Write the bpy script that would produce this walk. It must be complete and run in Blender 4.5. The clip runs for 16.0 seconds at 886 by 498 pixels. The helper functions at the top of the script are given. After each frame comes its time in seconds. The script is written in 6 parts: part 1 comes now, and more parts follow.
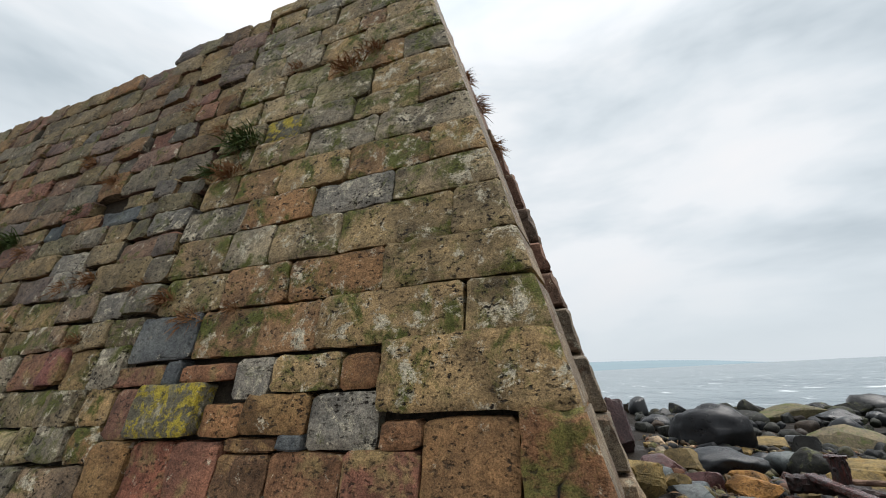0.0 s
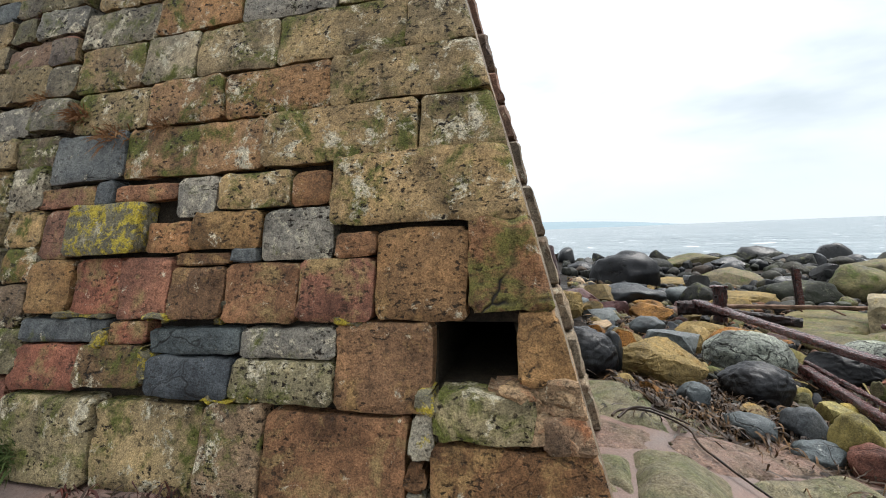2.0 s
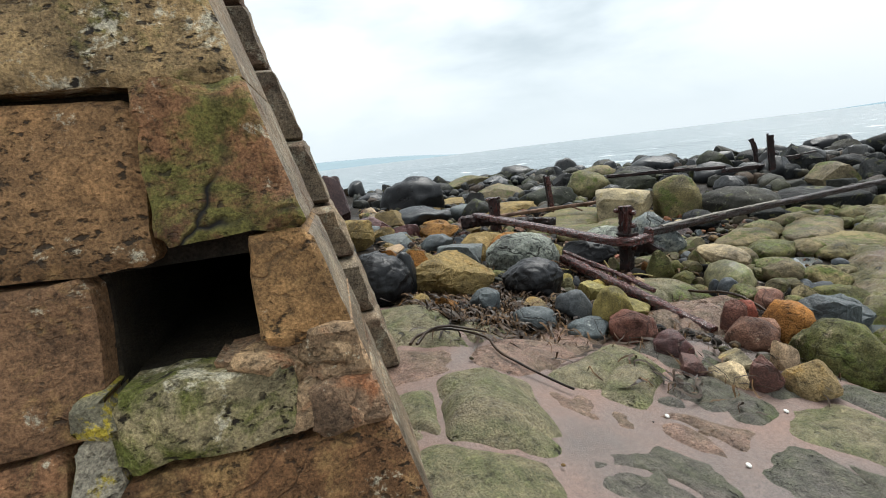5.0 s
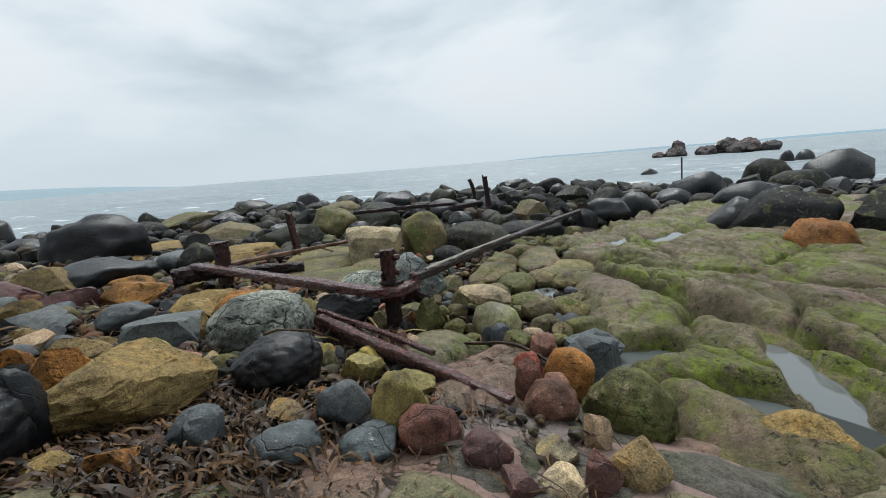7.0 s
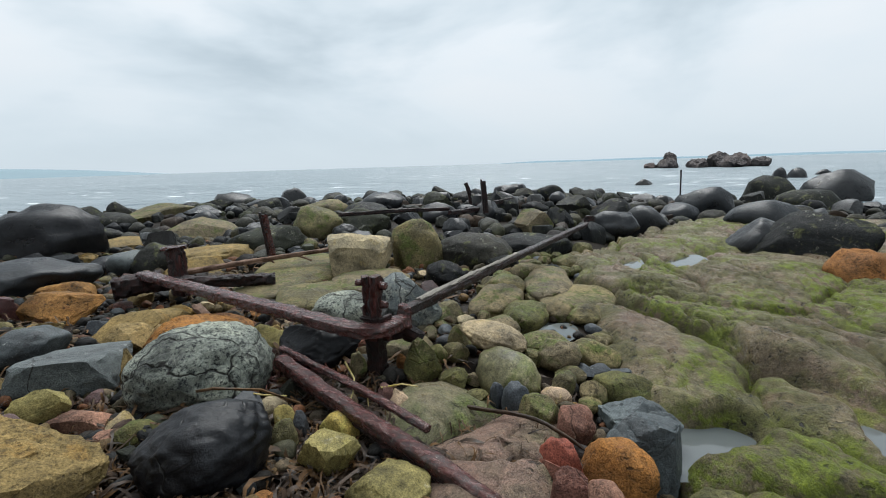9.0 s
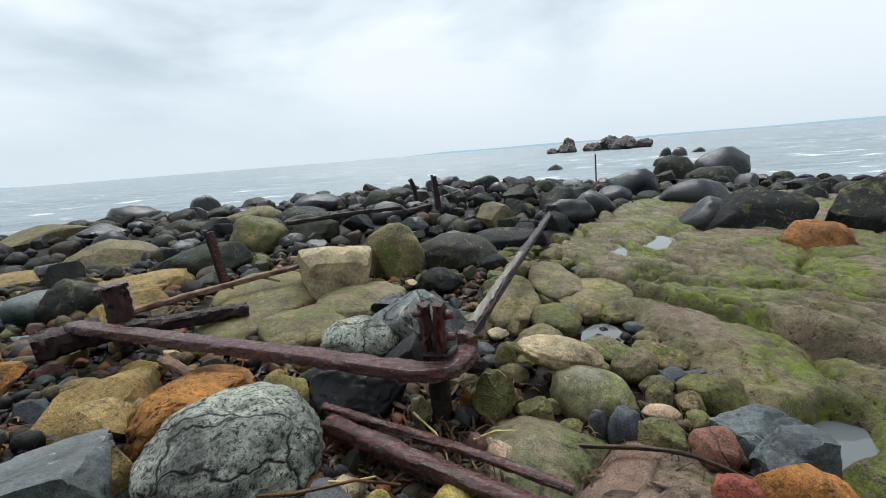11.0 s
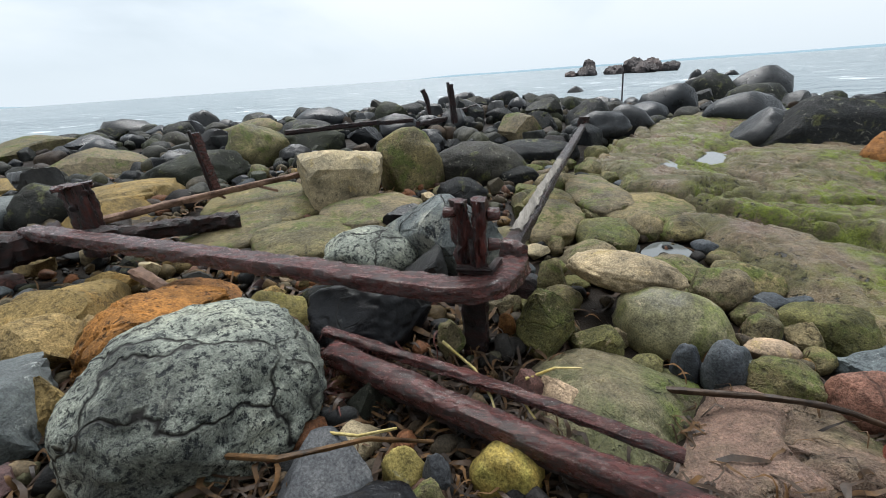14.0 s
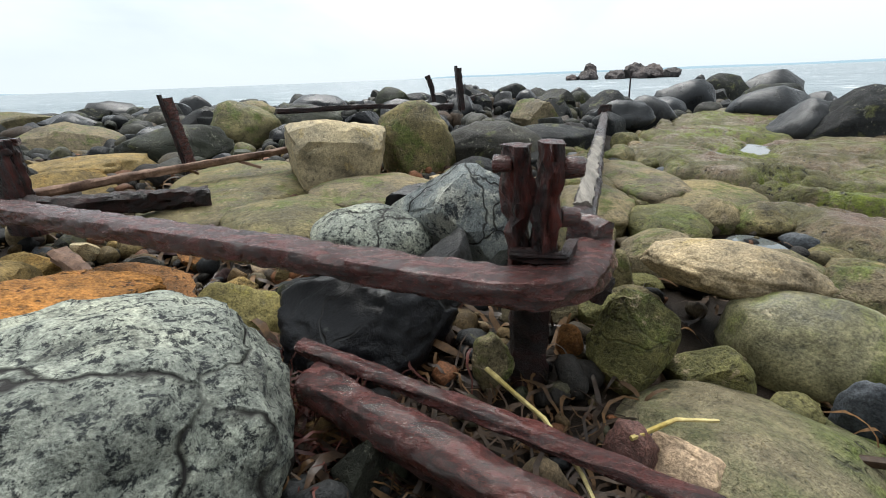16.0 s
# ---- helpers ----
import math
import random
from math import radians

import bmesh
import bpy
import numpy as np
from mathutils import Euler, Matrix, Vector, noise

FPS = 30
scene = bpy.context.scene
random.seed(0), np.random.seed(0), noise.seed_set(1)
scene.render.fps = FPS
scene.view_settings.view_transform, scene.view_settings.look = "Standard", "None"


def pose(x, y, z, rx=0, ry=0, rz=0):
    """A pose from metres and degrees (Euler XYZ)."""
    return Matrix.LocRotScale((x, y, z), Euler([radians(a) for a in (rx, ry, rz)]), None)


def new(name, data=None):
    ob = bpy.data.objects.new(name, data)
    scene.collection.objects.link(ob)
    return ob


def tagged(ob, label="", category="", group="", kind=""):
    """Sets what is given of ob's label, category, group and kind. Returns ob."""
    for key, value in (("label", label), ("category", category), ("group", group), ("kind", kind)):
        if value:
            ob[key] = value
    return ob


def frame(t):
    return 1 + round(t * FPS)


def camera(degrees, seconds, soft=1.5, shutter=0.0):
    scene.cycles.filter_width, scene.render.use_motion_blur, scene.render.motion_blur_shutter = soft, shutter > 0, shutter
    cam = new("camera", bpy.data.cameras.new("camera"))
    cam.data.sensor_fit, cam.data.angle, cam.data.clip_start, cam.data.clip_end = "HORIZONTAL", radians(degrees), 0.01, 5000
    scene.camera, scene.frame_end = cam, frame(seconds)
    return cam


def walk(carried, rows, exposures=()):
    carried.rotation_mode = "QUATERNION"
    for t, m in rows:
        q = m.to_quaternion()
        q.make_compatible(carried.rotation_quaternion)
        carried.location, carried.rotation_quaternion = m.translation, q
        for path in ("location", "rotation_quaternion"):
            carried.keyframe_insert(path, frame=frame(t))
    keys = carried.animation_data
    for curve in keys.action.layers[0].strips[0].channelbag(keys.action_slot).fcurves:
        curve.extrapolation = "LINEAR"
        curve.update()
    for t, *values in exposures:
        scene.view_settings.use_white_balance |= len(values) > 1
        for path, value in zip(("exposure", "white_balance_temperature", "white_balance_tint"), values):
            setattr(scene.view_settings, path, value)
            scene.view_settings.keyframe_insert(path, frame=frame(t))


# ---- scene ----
cam = camera(92.19, 16.0, soft=1.0)
# seconds, x, y, z, then the turn in degrees about x, y and z
PATH = [
    (0.0, 0.000, 0.000, 1.790, 106.80, 2.69, -0.80),
    (0.5, -0.002, 0.009, 1.739, 101.98, 2.60, -2.51),
    (1.0, -0.032, 0.021, 1.684, 96.88, 2.30, -4.83),
    (1.5, -0.033, 0.030, 1.640, 91.72, 2.13, -6.83),
    (2.0, -0.047, 0.025, 1.578, 87.91, 2.32, -8.05),
    (2.5, -0.048, 0.014, 1.501, 84.17, 2.48, -10.68),
    (3.0, -0.039, 0.005, 1.429, 81.87, 3.04, -13.01),
    (5.5, 0.473, 0.781, 1.357, 76.98, 6.16, -44.74),
    (6.0, 0.657, 0.977, 1.344, 76.66, 4.93, -55.58),
    (6.5, 0.857, 1.147, 1.350, 77.29, 4.52, -66.12),
    (7.0, 1.102, 1.252, 1.330, 78.94, 4.47, -68.89),
    (7.5, 1.439, 1.289, 1.307, 79.29, 3.56, -67.84),
    (8.0, 1.645, 1.333, 1.316, 79.38, 1.51, -67.03),
    (8.5, 1.754, 1.456, 1.339, 79.01, 2.02, -67.80),
    (9.0, 1.831, 1.623, 1.373, 78.89, 1.70, -69.91),
    (11.5, 2.141, 2.735, 1.471, 76.48, 5.12, -83.55),
    (12.0, 2.209, 2.767, 1.420, 74.60, 5.51, -84.09),
    (12.5, 2.199, 2.806, 1.366, 72.00, 4.68, -84.71),
    (13.0, 2.241, 2.834, 1.295, 71.66, 3.92, -82.88),
    (13.5, 2.454, 2.844, 1.207, 68.31, 3.91, -80.57),
    (14.0, 2.606, 2.853, 1.120, 68.06, 3.75, -80.54),
    (14.5, 2.683, 2.865, 1.087, 68.19, 3.08, -79.75),
    (15.0, 2.852, 2.941, 1.003, 68.43, 2.94, -79.84),
    (15.5, 3.015, 3.034, 0.822, 68.51, 2.76, -79.96),
    (16.0, 3.142, 3.097, 0.819, 68.15, 2.06, -80.53),
]
walk(cam, [(t, pose(x, y, z, rx, ry, rz)) for t, x, y, z, rx, ry, rz in PATH],
     [(0.0, -0.2, 6450, 11), (1.5, 0.15, 6380, 11), (3.0, 0.3, 6480, 10), (5.5, 0.02, 6320, 8), (6.5, -0.2, 6220, 8), (7.0, -0.27, 6200, 8), (9.0, -0.22, 6150, 8), (12.5, 0.02, 6150, 9), (15.0, 0.1, 6300, 10), (16.0, 0.2, 6350, 9)])

# ---- light: an overcast sky over the sea ----
world = bpy.data.worlds.new("overcast_sky")
scene.world = world
world.use_nodes = True


def wire(tree, kind, **inputs):
    """A node with its inputs set or linked."""
    n = tree.nodes.new(kind)
    for key, value in inputs.items():
        sock = n.inputs[int(key[1:])] if key[0] == "i" and key[1:].isdigit() else n.inputs[key.replace("_", " ")]
        if isinstance(value, bpy.types.NodeSocket):
            tree.links.new(value, sock)
        else:
            sock.default_value = value
    return n


def ramp(tree, fac, stops):
    n = tree.nodes.new("ShaderNodeValToRGB")
    tree.links.new(fac, n.inputs[0])
    el = n.color_ramp.elements
    while len(el) < len(stops):
        el.new(0.5)
    for e, (p, c) in zip(el, stops):
        e.position = p
        e.color = (*c, 1) if len(c) == 3 else c
    return n.outputs[0]


def mixc(tree, fac, a, b, mode="MIX"):
    n = tree.nodes.new("ShaderNodeMix")
    n.data_type, n.blend_type = "RGBA", mode
    for sock, v in ((n.inputs[0], fac), (n.inputs[6], a), (n.inputs[7], b)):
        if isinstance(v, bpy.types.NodeSocket):
            tree.links.new(v, sock)
        else:
            sock.default_value = v if isinstance(v, (int, float)) else (*v[:3], 1)
    return n.outputs[2]


SUN_ELEVATION, SUN_YAW = 58.0, -74.0
wt = world.node_tree
wt.nodes.clear()
sky = wt.nodes.new("ShaderNodeTexSky")
sky.sky_type, sky.sun_disc = "NISHITA", False
sky.sun_elevation, sky.sun_rotation = radians(SUN_ELEVATION), radians(-SUN_YAW)
coord = wt.nodes.new("ShaderNodeTexCoord")
stretch = wire(wt, "ShaderNodeMapping", Vector=coord.outputs["Generated"], Scale=(1.0, 1.0, 2.6))
cloud = wire(wt, "ShaderNodeTexNoise", Vector=stretch.outputs[0], Scale=1.9, Detail=5.0, Roughness=0.5, Distortion=0.25)
cloud_col = ramp(wt, cloud.outputs[0], [(0.32, (0.56, 0.64, 0.69)), (0.44, (0.77, 0.84, 0.88)), (0.54, (0.93, 0.965, 0.985)), (0.68, (1.0, 1.0, 1.0))])
level = wire(wt, "ShaderNodeSeparateXYZ", Vector=coord.outputs["Generated"])
haze = ramp(wt, level.outputs[2], [(0.0, (1, 1, 1)), (0.10, (0.55, 0.55, 0.55)), (0.26, (0, 0, 0))])
veil = mixc(wt, haze, cloud_col, (0.74, 0.81, 0.85))
zenith = ramp(wt, level.outputs[2], [(0.0, (0.55, 0.55, 0.55)), (0.6, (0.57, 0.57, 0.57)), (1.0, (1.0, 1.0, 1.0))])
bg_cloud = wire(wt, "ShaderNodeBackground", Color=mixc(wt, 1.0, veil, zenith, "MULTIPLY"), Strength=2.0)
bg_sky = wire(wt, "ShaderNodeBackground", Color=sky.outputs[0], Strength=0.05)
both = wt.nodes.new("ShaderNodeMixShader")
both.inputs[0].default_value = 0.06
wt.links.new(bg_cloud.outputs[0], both.inputs[1])
wt.links.new(bg_sky.outputs[0], both.inputs[2])
out = wt.nodes.new("ShaderNodeOutputWorld")
wt.links.new(both.outputs[0], out.inputs[0])

sun = new("sun", bpy.data.lights.new("sun", "SUN"))
sun.data.energy, sun.data.angle, sun.data.color = 4.0, radians(36), (1.0, 0.97, 0.92)
sun.matrix_world = pose(0, 0, 30, 90 - SUN_ELEVATION, 0, SUN_YAW + 180)

# ---- materials ----
def material(name):
    m = bpy.data.materials.new(name)
    m.use_nodes = True
    t = m.node_tree
    t.nodes.clear()
    o = t.nodes.new("ShaderNodeOutputMaterial")
    b = t.nodes.new("ShaderNodeBsdfPrincipled")
    t.links.new(b.outputs[0], o.inputs[0])
    return m, t, b


def noise_tex(t, vec, scale, detail=4.0, rough=0.55, distortion=0.0):
    return wire(t, "ShaderNodeTexNoise", Vector=vec, Scale=scale, Detail=detail, Roughness=rough, Distortion=distortion).outputs[0]


def bump_into(t, b, height, strength, distance, normal=None):
    n = wire(t, "ShaderNodeBump", Height=height, Strength=strength, Distance=distance)
    if normal:
        t.links.new(normal, n.inputs["Normal"])
    t.links.new(n.outputs[0], b.inputs["Normal"])
    return n.outputs[0]


def seeded_coords(t, island):
    """Object coordinates, moved by a random amount for every piece, and that random number."""
    c = t.nodes.new("ShaderNodeTexCoord").outputs["Object"]
    r = t.nodes.new("ShaderNodeNewGeometry").outputs["Random Per Island"] if island else t.nodes.new("ShaderNodeObjectInfo").outputs["Random"]
    k = wire(t, "ShaderNodeMath", i0=r, i1=37.0)
    k.operation = "MULTIPLY"
    return wire(t, "ShaderNodeVectorMath", i0=c, i1=k.outputs[0]).outputs[0], r


def rock_material(name, tones, patch=None, patch_at=0.6, second=None, second_at=0.65, rough=(0.5, 0.85), pits=0.5, island=False, size=1.0, wet_dark=0.38, spots=None, up=None, cracks=0.0, holes=0.0, gloss=0.12, seeded=True, patch_scale=9.0, crack_width=0.6, depth=1.0, crack_at=0.44):
    """Weathered stone. tones: base colours that differ from piece to piece; patch and second: lichen or weed colours
    over noise; up: growth on upper faces;
    cracks and holes: how much fine fissures and solution pits show, with their inner shade painted dark."""
    m, t, b = material(name)
    v, r = seeded_coords(t, island)
    if not seeded:
        v = t.nodes.new("ShaderNodeTexCoord").outputs["Object"]
    tones = tones if len(tones) > 1 else tones * 2
    base = ramp(t, r, [((i + 0.5) / len(tones), [q * depth for q in c]) for i, c in enumerate(tones)])
    broad = noise_tex(t, v, 2.6 / size, 6, 0.62)
    grain = noise_tex(t, v, 24 / size, 6, 0.75)
    fine = noise_tex(t, v, 120 / size, 3, 0.7)
    col = mixc(t, 1.0, base, ramp(t, broad, [(0.3, (wet_dark * 0.8, wet_dark * 0.8, wet_dark * 0.82)), (0.46, (0.85, 0.85, 0.85)), (0.54, (1.1, 1.09, 1.07)), (0.68, (1.5, 1.44, 1.34))]), "MULTIPLY")
    if second:
        k = ramp(t, noise_tex(t, v, 4.1 / size, 7, 0.72, 0.4), [(second_at - 0.05, (0, 0, 0)), (second_at + 0.06, (1, 1, 1))])
        col = mixc(t, k, col, second)
    if patch:
        k = ramp(t, noise_tex(t, v, patch_scale / size, 8, 0.8, 0.3), [(patch_at - 0.02, (0, 0, 0)), (patch_at + 0.035, (1, 1, 1))])
        col = mixc(t, k, col, patch)
    if up:
        nz = wire(t, "ShaderNodeSeparateXYZ", Vector=t.nodes.new("ShaderNodeNewGeometry").outputs["Normal"]).outputs[2]
        k = wire(t, "ShaderNodeMath", i0=nz, i1=ramp(t, noise_tex(t, v, 1.7 / size, 7, 0.72), [(0.48, (0, 0, 0)), (0.63, (1, 1, 1))]))
        k.operation = "MULTIPLY"
        col = mixc(t, k.outputs[0], col, up)
    col = mixc(t, 1.0, col, ramp(t, grain, [(0.28, (0.2, 0.19, 0.2)), (0.42, (0.82, 0.82, 0.82)), (0.57, (1.15, 1.13, 1.1)), (0.72, (1.55, 1.5, 1.45))]), "MULTIPLY")
    col = mixc(t, 1.0, col, ramp(t, fine, [(0.32, (0.5, 0.5, 0.5)), (0.68, (1.45, 1.45, 1.42))]), "MULTIPLY")
    if spots:
        cell = wire(t, "ShaderNodeTexVoronoi", Vector=v, Scale=62.0 / size)
        k = ramp(t, cell.outputs[0], [(0.2, (1, 1, 1)), (0.34, (0, 0, 0))])
        k = mixc(t, 1.0, k, ramp(t, noise_tex(t, v, 13 / size, 5, 0.7), [(0.40, (0, 0, 0)), (0.52, (1, 1, 1))]), "MULTIPLY")
        col = mixc(t, k, col, spots)
    relief = mixc(t, 0.3, grain, fine)
    if holes:
        pit = ramp(t, noise_tex(t, wire(t, "ShaderNodeMapping", Vector=v, Scale=(1.0, 1.0, 1.5)).outputs[0], 34 / size, 3, 0.55), [(0.36, (1, 1, 1)), (0.44, (0, 0, 0))])
        pit = mixc(t, 1.0, pit, ramp(t, noise_tex(t, v, 5.5 / size, 4, 0.6), [(0.40, (0, 0, 0)), (0.56, (1, 1, 1))]), "MULTIPLY")
        pit = mixc(t, holes, (0, 0, 0), pit)
        # shade inside the pits, painted as near-black colour
        col = mixc(t, pit, col, (0.022, 0.018, 0.014))
        relief = mixc(t, pit, relief, (0, 0, 0))
    if cracks:
        warp = wire(t, "ShaderNodeTexNoise", Vector=v, Scale=2.2 / size, Detail=4.0)
        wv = wire(t, "ShaderNodeVectorMath", i0=v, i1=mixc(t, 0.5, (0, 0, 0), warp.outputs["Color"]))
        vo = wire(t, "ShaderNodeTexVoronoi", Vector=wv.outputs[0], Scale=2.1 / size)
        vo.feature = "DISTANCE_TO_EDGE"
        line = ramp(t, vo.outputs[0], [(0.004, (1, 1, 1)), (0.004 + 0.012 * crack_width, (0, 0, 0))])
        line = mixc(t, 1.0, line, ramp(t, noise_tex(t, v, 1.9 / size, 3, 0.5), [(crack_at, (0, 0, 0)), (crack_at + 0.1, (1, 1, 1))]), "MULTIPLY")
        line = mixc(t, cracks, (0, 0, 0), line)
        # fissures filled with near-black for the shade in them
        col = mixc(t, line, col, (0.014, 0.013, 0.012))
        relief = mixc(t, line, relief, (0, 0, 0))
    t.links.new(col, b.inputs["Base Color"])
    t.links.new(ramp(t, broad, [(0.3, (rough[0],) * 3), (0.7, (rough[1],) * 3)]), b.inputs["Roughness"])
    b.inputs["Specular IOR Level"].default_value = gloss
    n1 = bump_into(t, b, relief, pits, 0.022 * size)
    bump_into(t, b, broad, 0.35, 0.05 * size, n1)
    return m


OCHRES = [(0.26, 0.195, 0.105), (0.31, 0.25, 0.155), (0.22, 0.18, 0.105), (0.35, 0.245, 0.125), (0.235, 0.215, 0.135), (0.29, 0.17, 0.085), (0.2, 0.185, 0.15), (0.27, 0.235, 0.17)]
LICHEN, MOSS, YELLOW = (0.5, 0.46, 0.35), (0.105, 0.115, 0.03), (0.36, 0.29, 0.04)
ASHLAR = rock_material("weathered_sandstone", OCHRES, LICHEN, 0.57, MOSS, 0.545, pits=1.0, holes=1.0, patch_scale=6.0)
ASHLAR_BULK = rock_material("weathered_sandstone_rubble", [[c * 0.72 for c in o] for o in OCHRES] + [(0.22, 0.11, 0.075), (0.14, 0.13, 0.115), (0.19, 0.1, 0.075)], LICHEN, 0.61, MOSS, 0.6, pits=1.0, island=True, holes=0.9)
RED_STONE = rock_material("red_sandstone", [(0.25, 0.105, 0.07), (0.21, 0.115, 0.08), (0.25, 0.135, 0.07), (0.2, 0.09, 0.075)], LICHEN, 0.62, (0.27, 0.19, 0.09), 0.56, pits=0.9, holes=0.8, patch_scale=6.0)
BROWN_STONE = rock_material("brown_sandstone", [(0.24, 0.13, 0.065), (0.2, 0.12, 0.07), (0.235, 0.14, 0.065)], LICHEN, 0.62, (0.3, 0.19, 0.085), 0.57, pits=0.9, holes=0.9, cracks=0.4, patch_scale=6.0)
SLATE_STONE = rock_material("blue_grey_stone", [(0.085, 0.1, 0.105), (0.13, 0.14, 0.14), (0.07, 0.08, 0.09)], LICHEN, 0.64, MOSS, 0.68, pits=0.7, holes=0.5, cracks=0.7)
GREY_STONE = rock_material("grey_lichened_stone", [(0.21, 0.2, 0.175), (0.25, 0.235, 0.2)], LICHEN, 0.56, MOSS, 0.62, pits=1.0, holes=1.0)
YELLOW_STONE = rock_material("yellow_lichened_stone", [(0.15, 0.14, 0.1)], YELLOW, 0.5, LICHEN, 0.63, pits=0.8, holes=0.5)
PALE_STONE = rock_material("rough_pale_sandstone", [(0.33, 0.23, 0.14), (0.3, 0.2, 0.13)], LICHEN, 0.6, (0.27, 0.12, 0.06), 0.6, pits=1.0, cracks=0.35, holes=0.5)
LINTEL_STONE = rock_material("mossy_cracked_sandstone", [(0.24, 0.13, 0.07)], LICHEN, 0.6, (0.15, 0.14, 0.045), 0.5, pits=1.0, holes=0.8, cracks=1.0, crack_width=2.5, patch_scale=6.0)
# short sunward face: its brightness under the sun is set in this colour
RETURN_STONE = rock_material("sun_toned_return_sandstone", [(0.19, 0.15, 0.11), (0.165, 0.128, 0.092), (0.2, 0.165, 0.125)], (0.3, 0.28, 0.22), 0.58, (0.13, 0.085, 0.058), 0.55, pits=0.9, holes=0.4)
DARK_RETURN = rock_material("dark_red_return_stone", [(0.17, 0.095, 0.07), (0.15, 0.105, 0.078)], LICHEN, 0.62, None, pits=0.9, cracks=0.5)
# core mortar: the shade of joints and drain opening is put into its colour
MORTAR = rock_material("shade_dark_mortar", [(0.03, 0.025, 0.019), (0.04, 0.033, 0.025)], None, pits=1.0)
PALE_MORTAR = rock_material("pale_mortar", [(0.36, 0.33, 0.26)], YELLOW, 0.58, pits=1.0, holes=0.7)

DARK_ROCK = rock_material("wet_dark_basalt", [(0.011, 0.012, 0.015), (0.018, 0.02, 0.023), (0.028, 0.028, 0.028), (0.014, 0.017, 0.021)], (0.06, 0.066, 0.06), 0.67, None, rough=(0.22, 0.46), pits=0.4, cracks=0.9, holes=0.2, gloss=0.26, depth=0.83)
FIELD_ROCK = rock_material("shore_boulder", [(0.024, 0.027, 0.03), (0.05, 0.053, 0.05), (0.075, 0.072, 0.06), (0.03, 0.033, 0.03), (0.06, 0.068, 0.045), (0.017, 0.019, 0.022)], (0.19, 0.19, 0.155), 0.61, (0.085, 0.09, 0.035), 0.6, rough=(0.4, 0.75), pits=0.8, cracks=0.9, holes=0.6, depth=0.47)
GREEN_ROCK = rock_material("algae_green_rock", [(0.2, 0.17, 0.085), (0.225, 0.185, 0.12), (0.15, 0.145, 0.06)], (0.22, 0.18, 0.12), 0.6, (0.085, 0.1, 0.03), 0.55, rough=(0.45, 0.8), pits=0.8, cracks=0.35, holes=0.6, depth=0.67)
SPECKLED_ROCK = rock_material("speckled_granite", [(0.27, 0.295, 0.26)], (0.022, 0.025, 0.027), 0.53, (0.085, 0.09, 0.08), 0.6, rough=(0.5, 0.8), pits=0.9, size=0.8, cracks=1.0, patch_scale=34.0, crack_width=2.2, crack_at=0.3, depth=0.83)
TAN_ROCK = rock_material("tan_sandstone_rock", [(0.3, 0.215, 0.085), (0.35, 0.26, 0.115), (0.29, 0.22, 0.12)], (0.17, 0.12, 0.045), 0.6, (0.25, 0.155, 0.05), 0.6, pits=0.9, cracks=0.35, holes=0.5, depth=0.59)
ORANGE_ROCK = rock_material("orange_sandstone_rock", [(0.36, 0.17, 0.05), (0.32, 0.15, 0.055), (0.38, 0.2, 0.065)], (0.2, 0.09, 0.035), 0.6, None, pits=1.0, holes=0.8, depth=0.69)
PINK_ROCK = rock_material("pink_sandstone_rock", [(0.28, 0.13, 0.095), (0.21, 0.1, 0.08), (0.32, 0.18, 0.13)], (0.36, 0.27, 0.2), 0.64, None, pits=0.7, cracks=0.5, holes=0.4, depth=0.76)
MAROON_ROCK = rock_material("maroon_rock", [(0.105, 0.045, 0.045), (0.085, 0.05, 0.05), (0.125, 0.06, 0.05)], (0.22, 0.17, 0.14), 0.66, None, rough=(0.35, 0.7), pits=0.7, cracks=0.6, gloss=0.35, depth=0.76)
BLUE_ROCK = rock_material("blue_grey_cobble", [(0.13, 0.16, 0.175), (0.085, 0.105, 0.12), (0.15, 0.175, 0.18)], (0.3, 0.32, 0.31), 0.63, None, rough=(0.4, 0.7), pits=0.6, cracks=0.9, gloss=0.35, depth=0.55)
MIXED_PEBBLE = rock_material("mixed_shingle", [(0.03, 0.027, 0.024), (0.04, 0.045, 0.05), (0.19, 0.12, 0.05), (0.07, 0.078, 0.05), (0.2, 0.155, 0.1), (0.03, 0.03, 0.03), (0.045, 0.05, 0.055), (0.2, 0.09, 0.045)], None, pits=0.6, island=True, rough=(0.35, 0.75), depth=0.55)


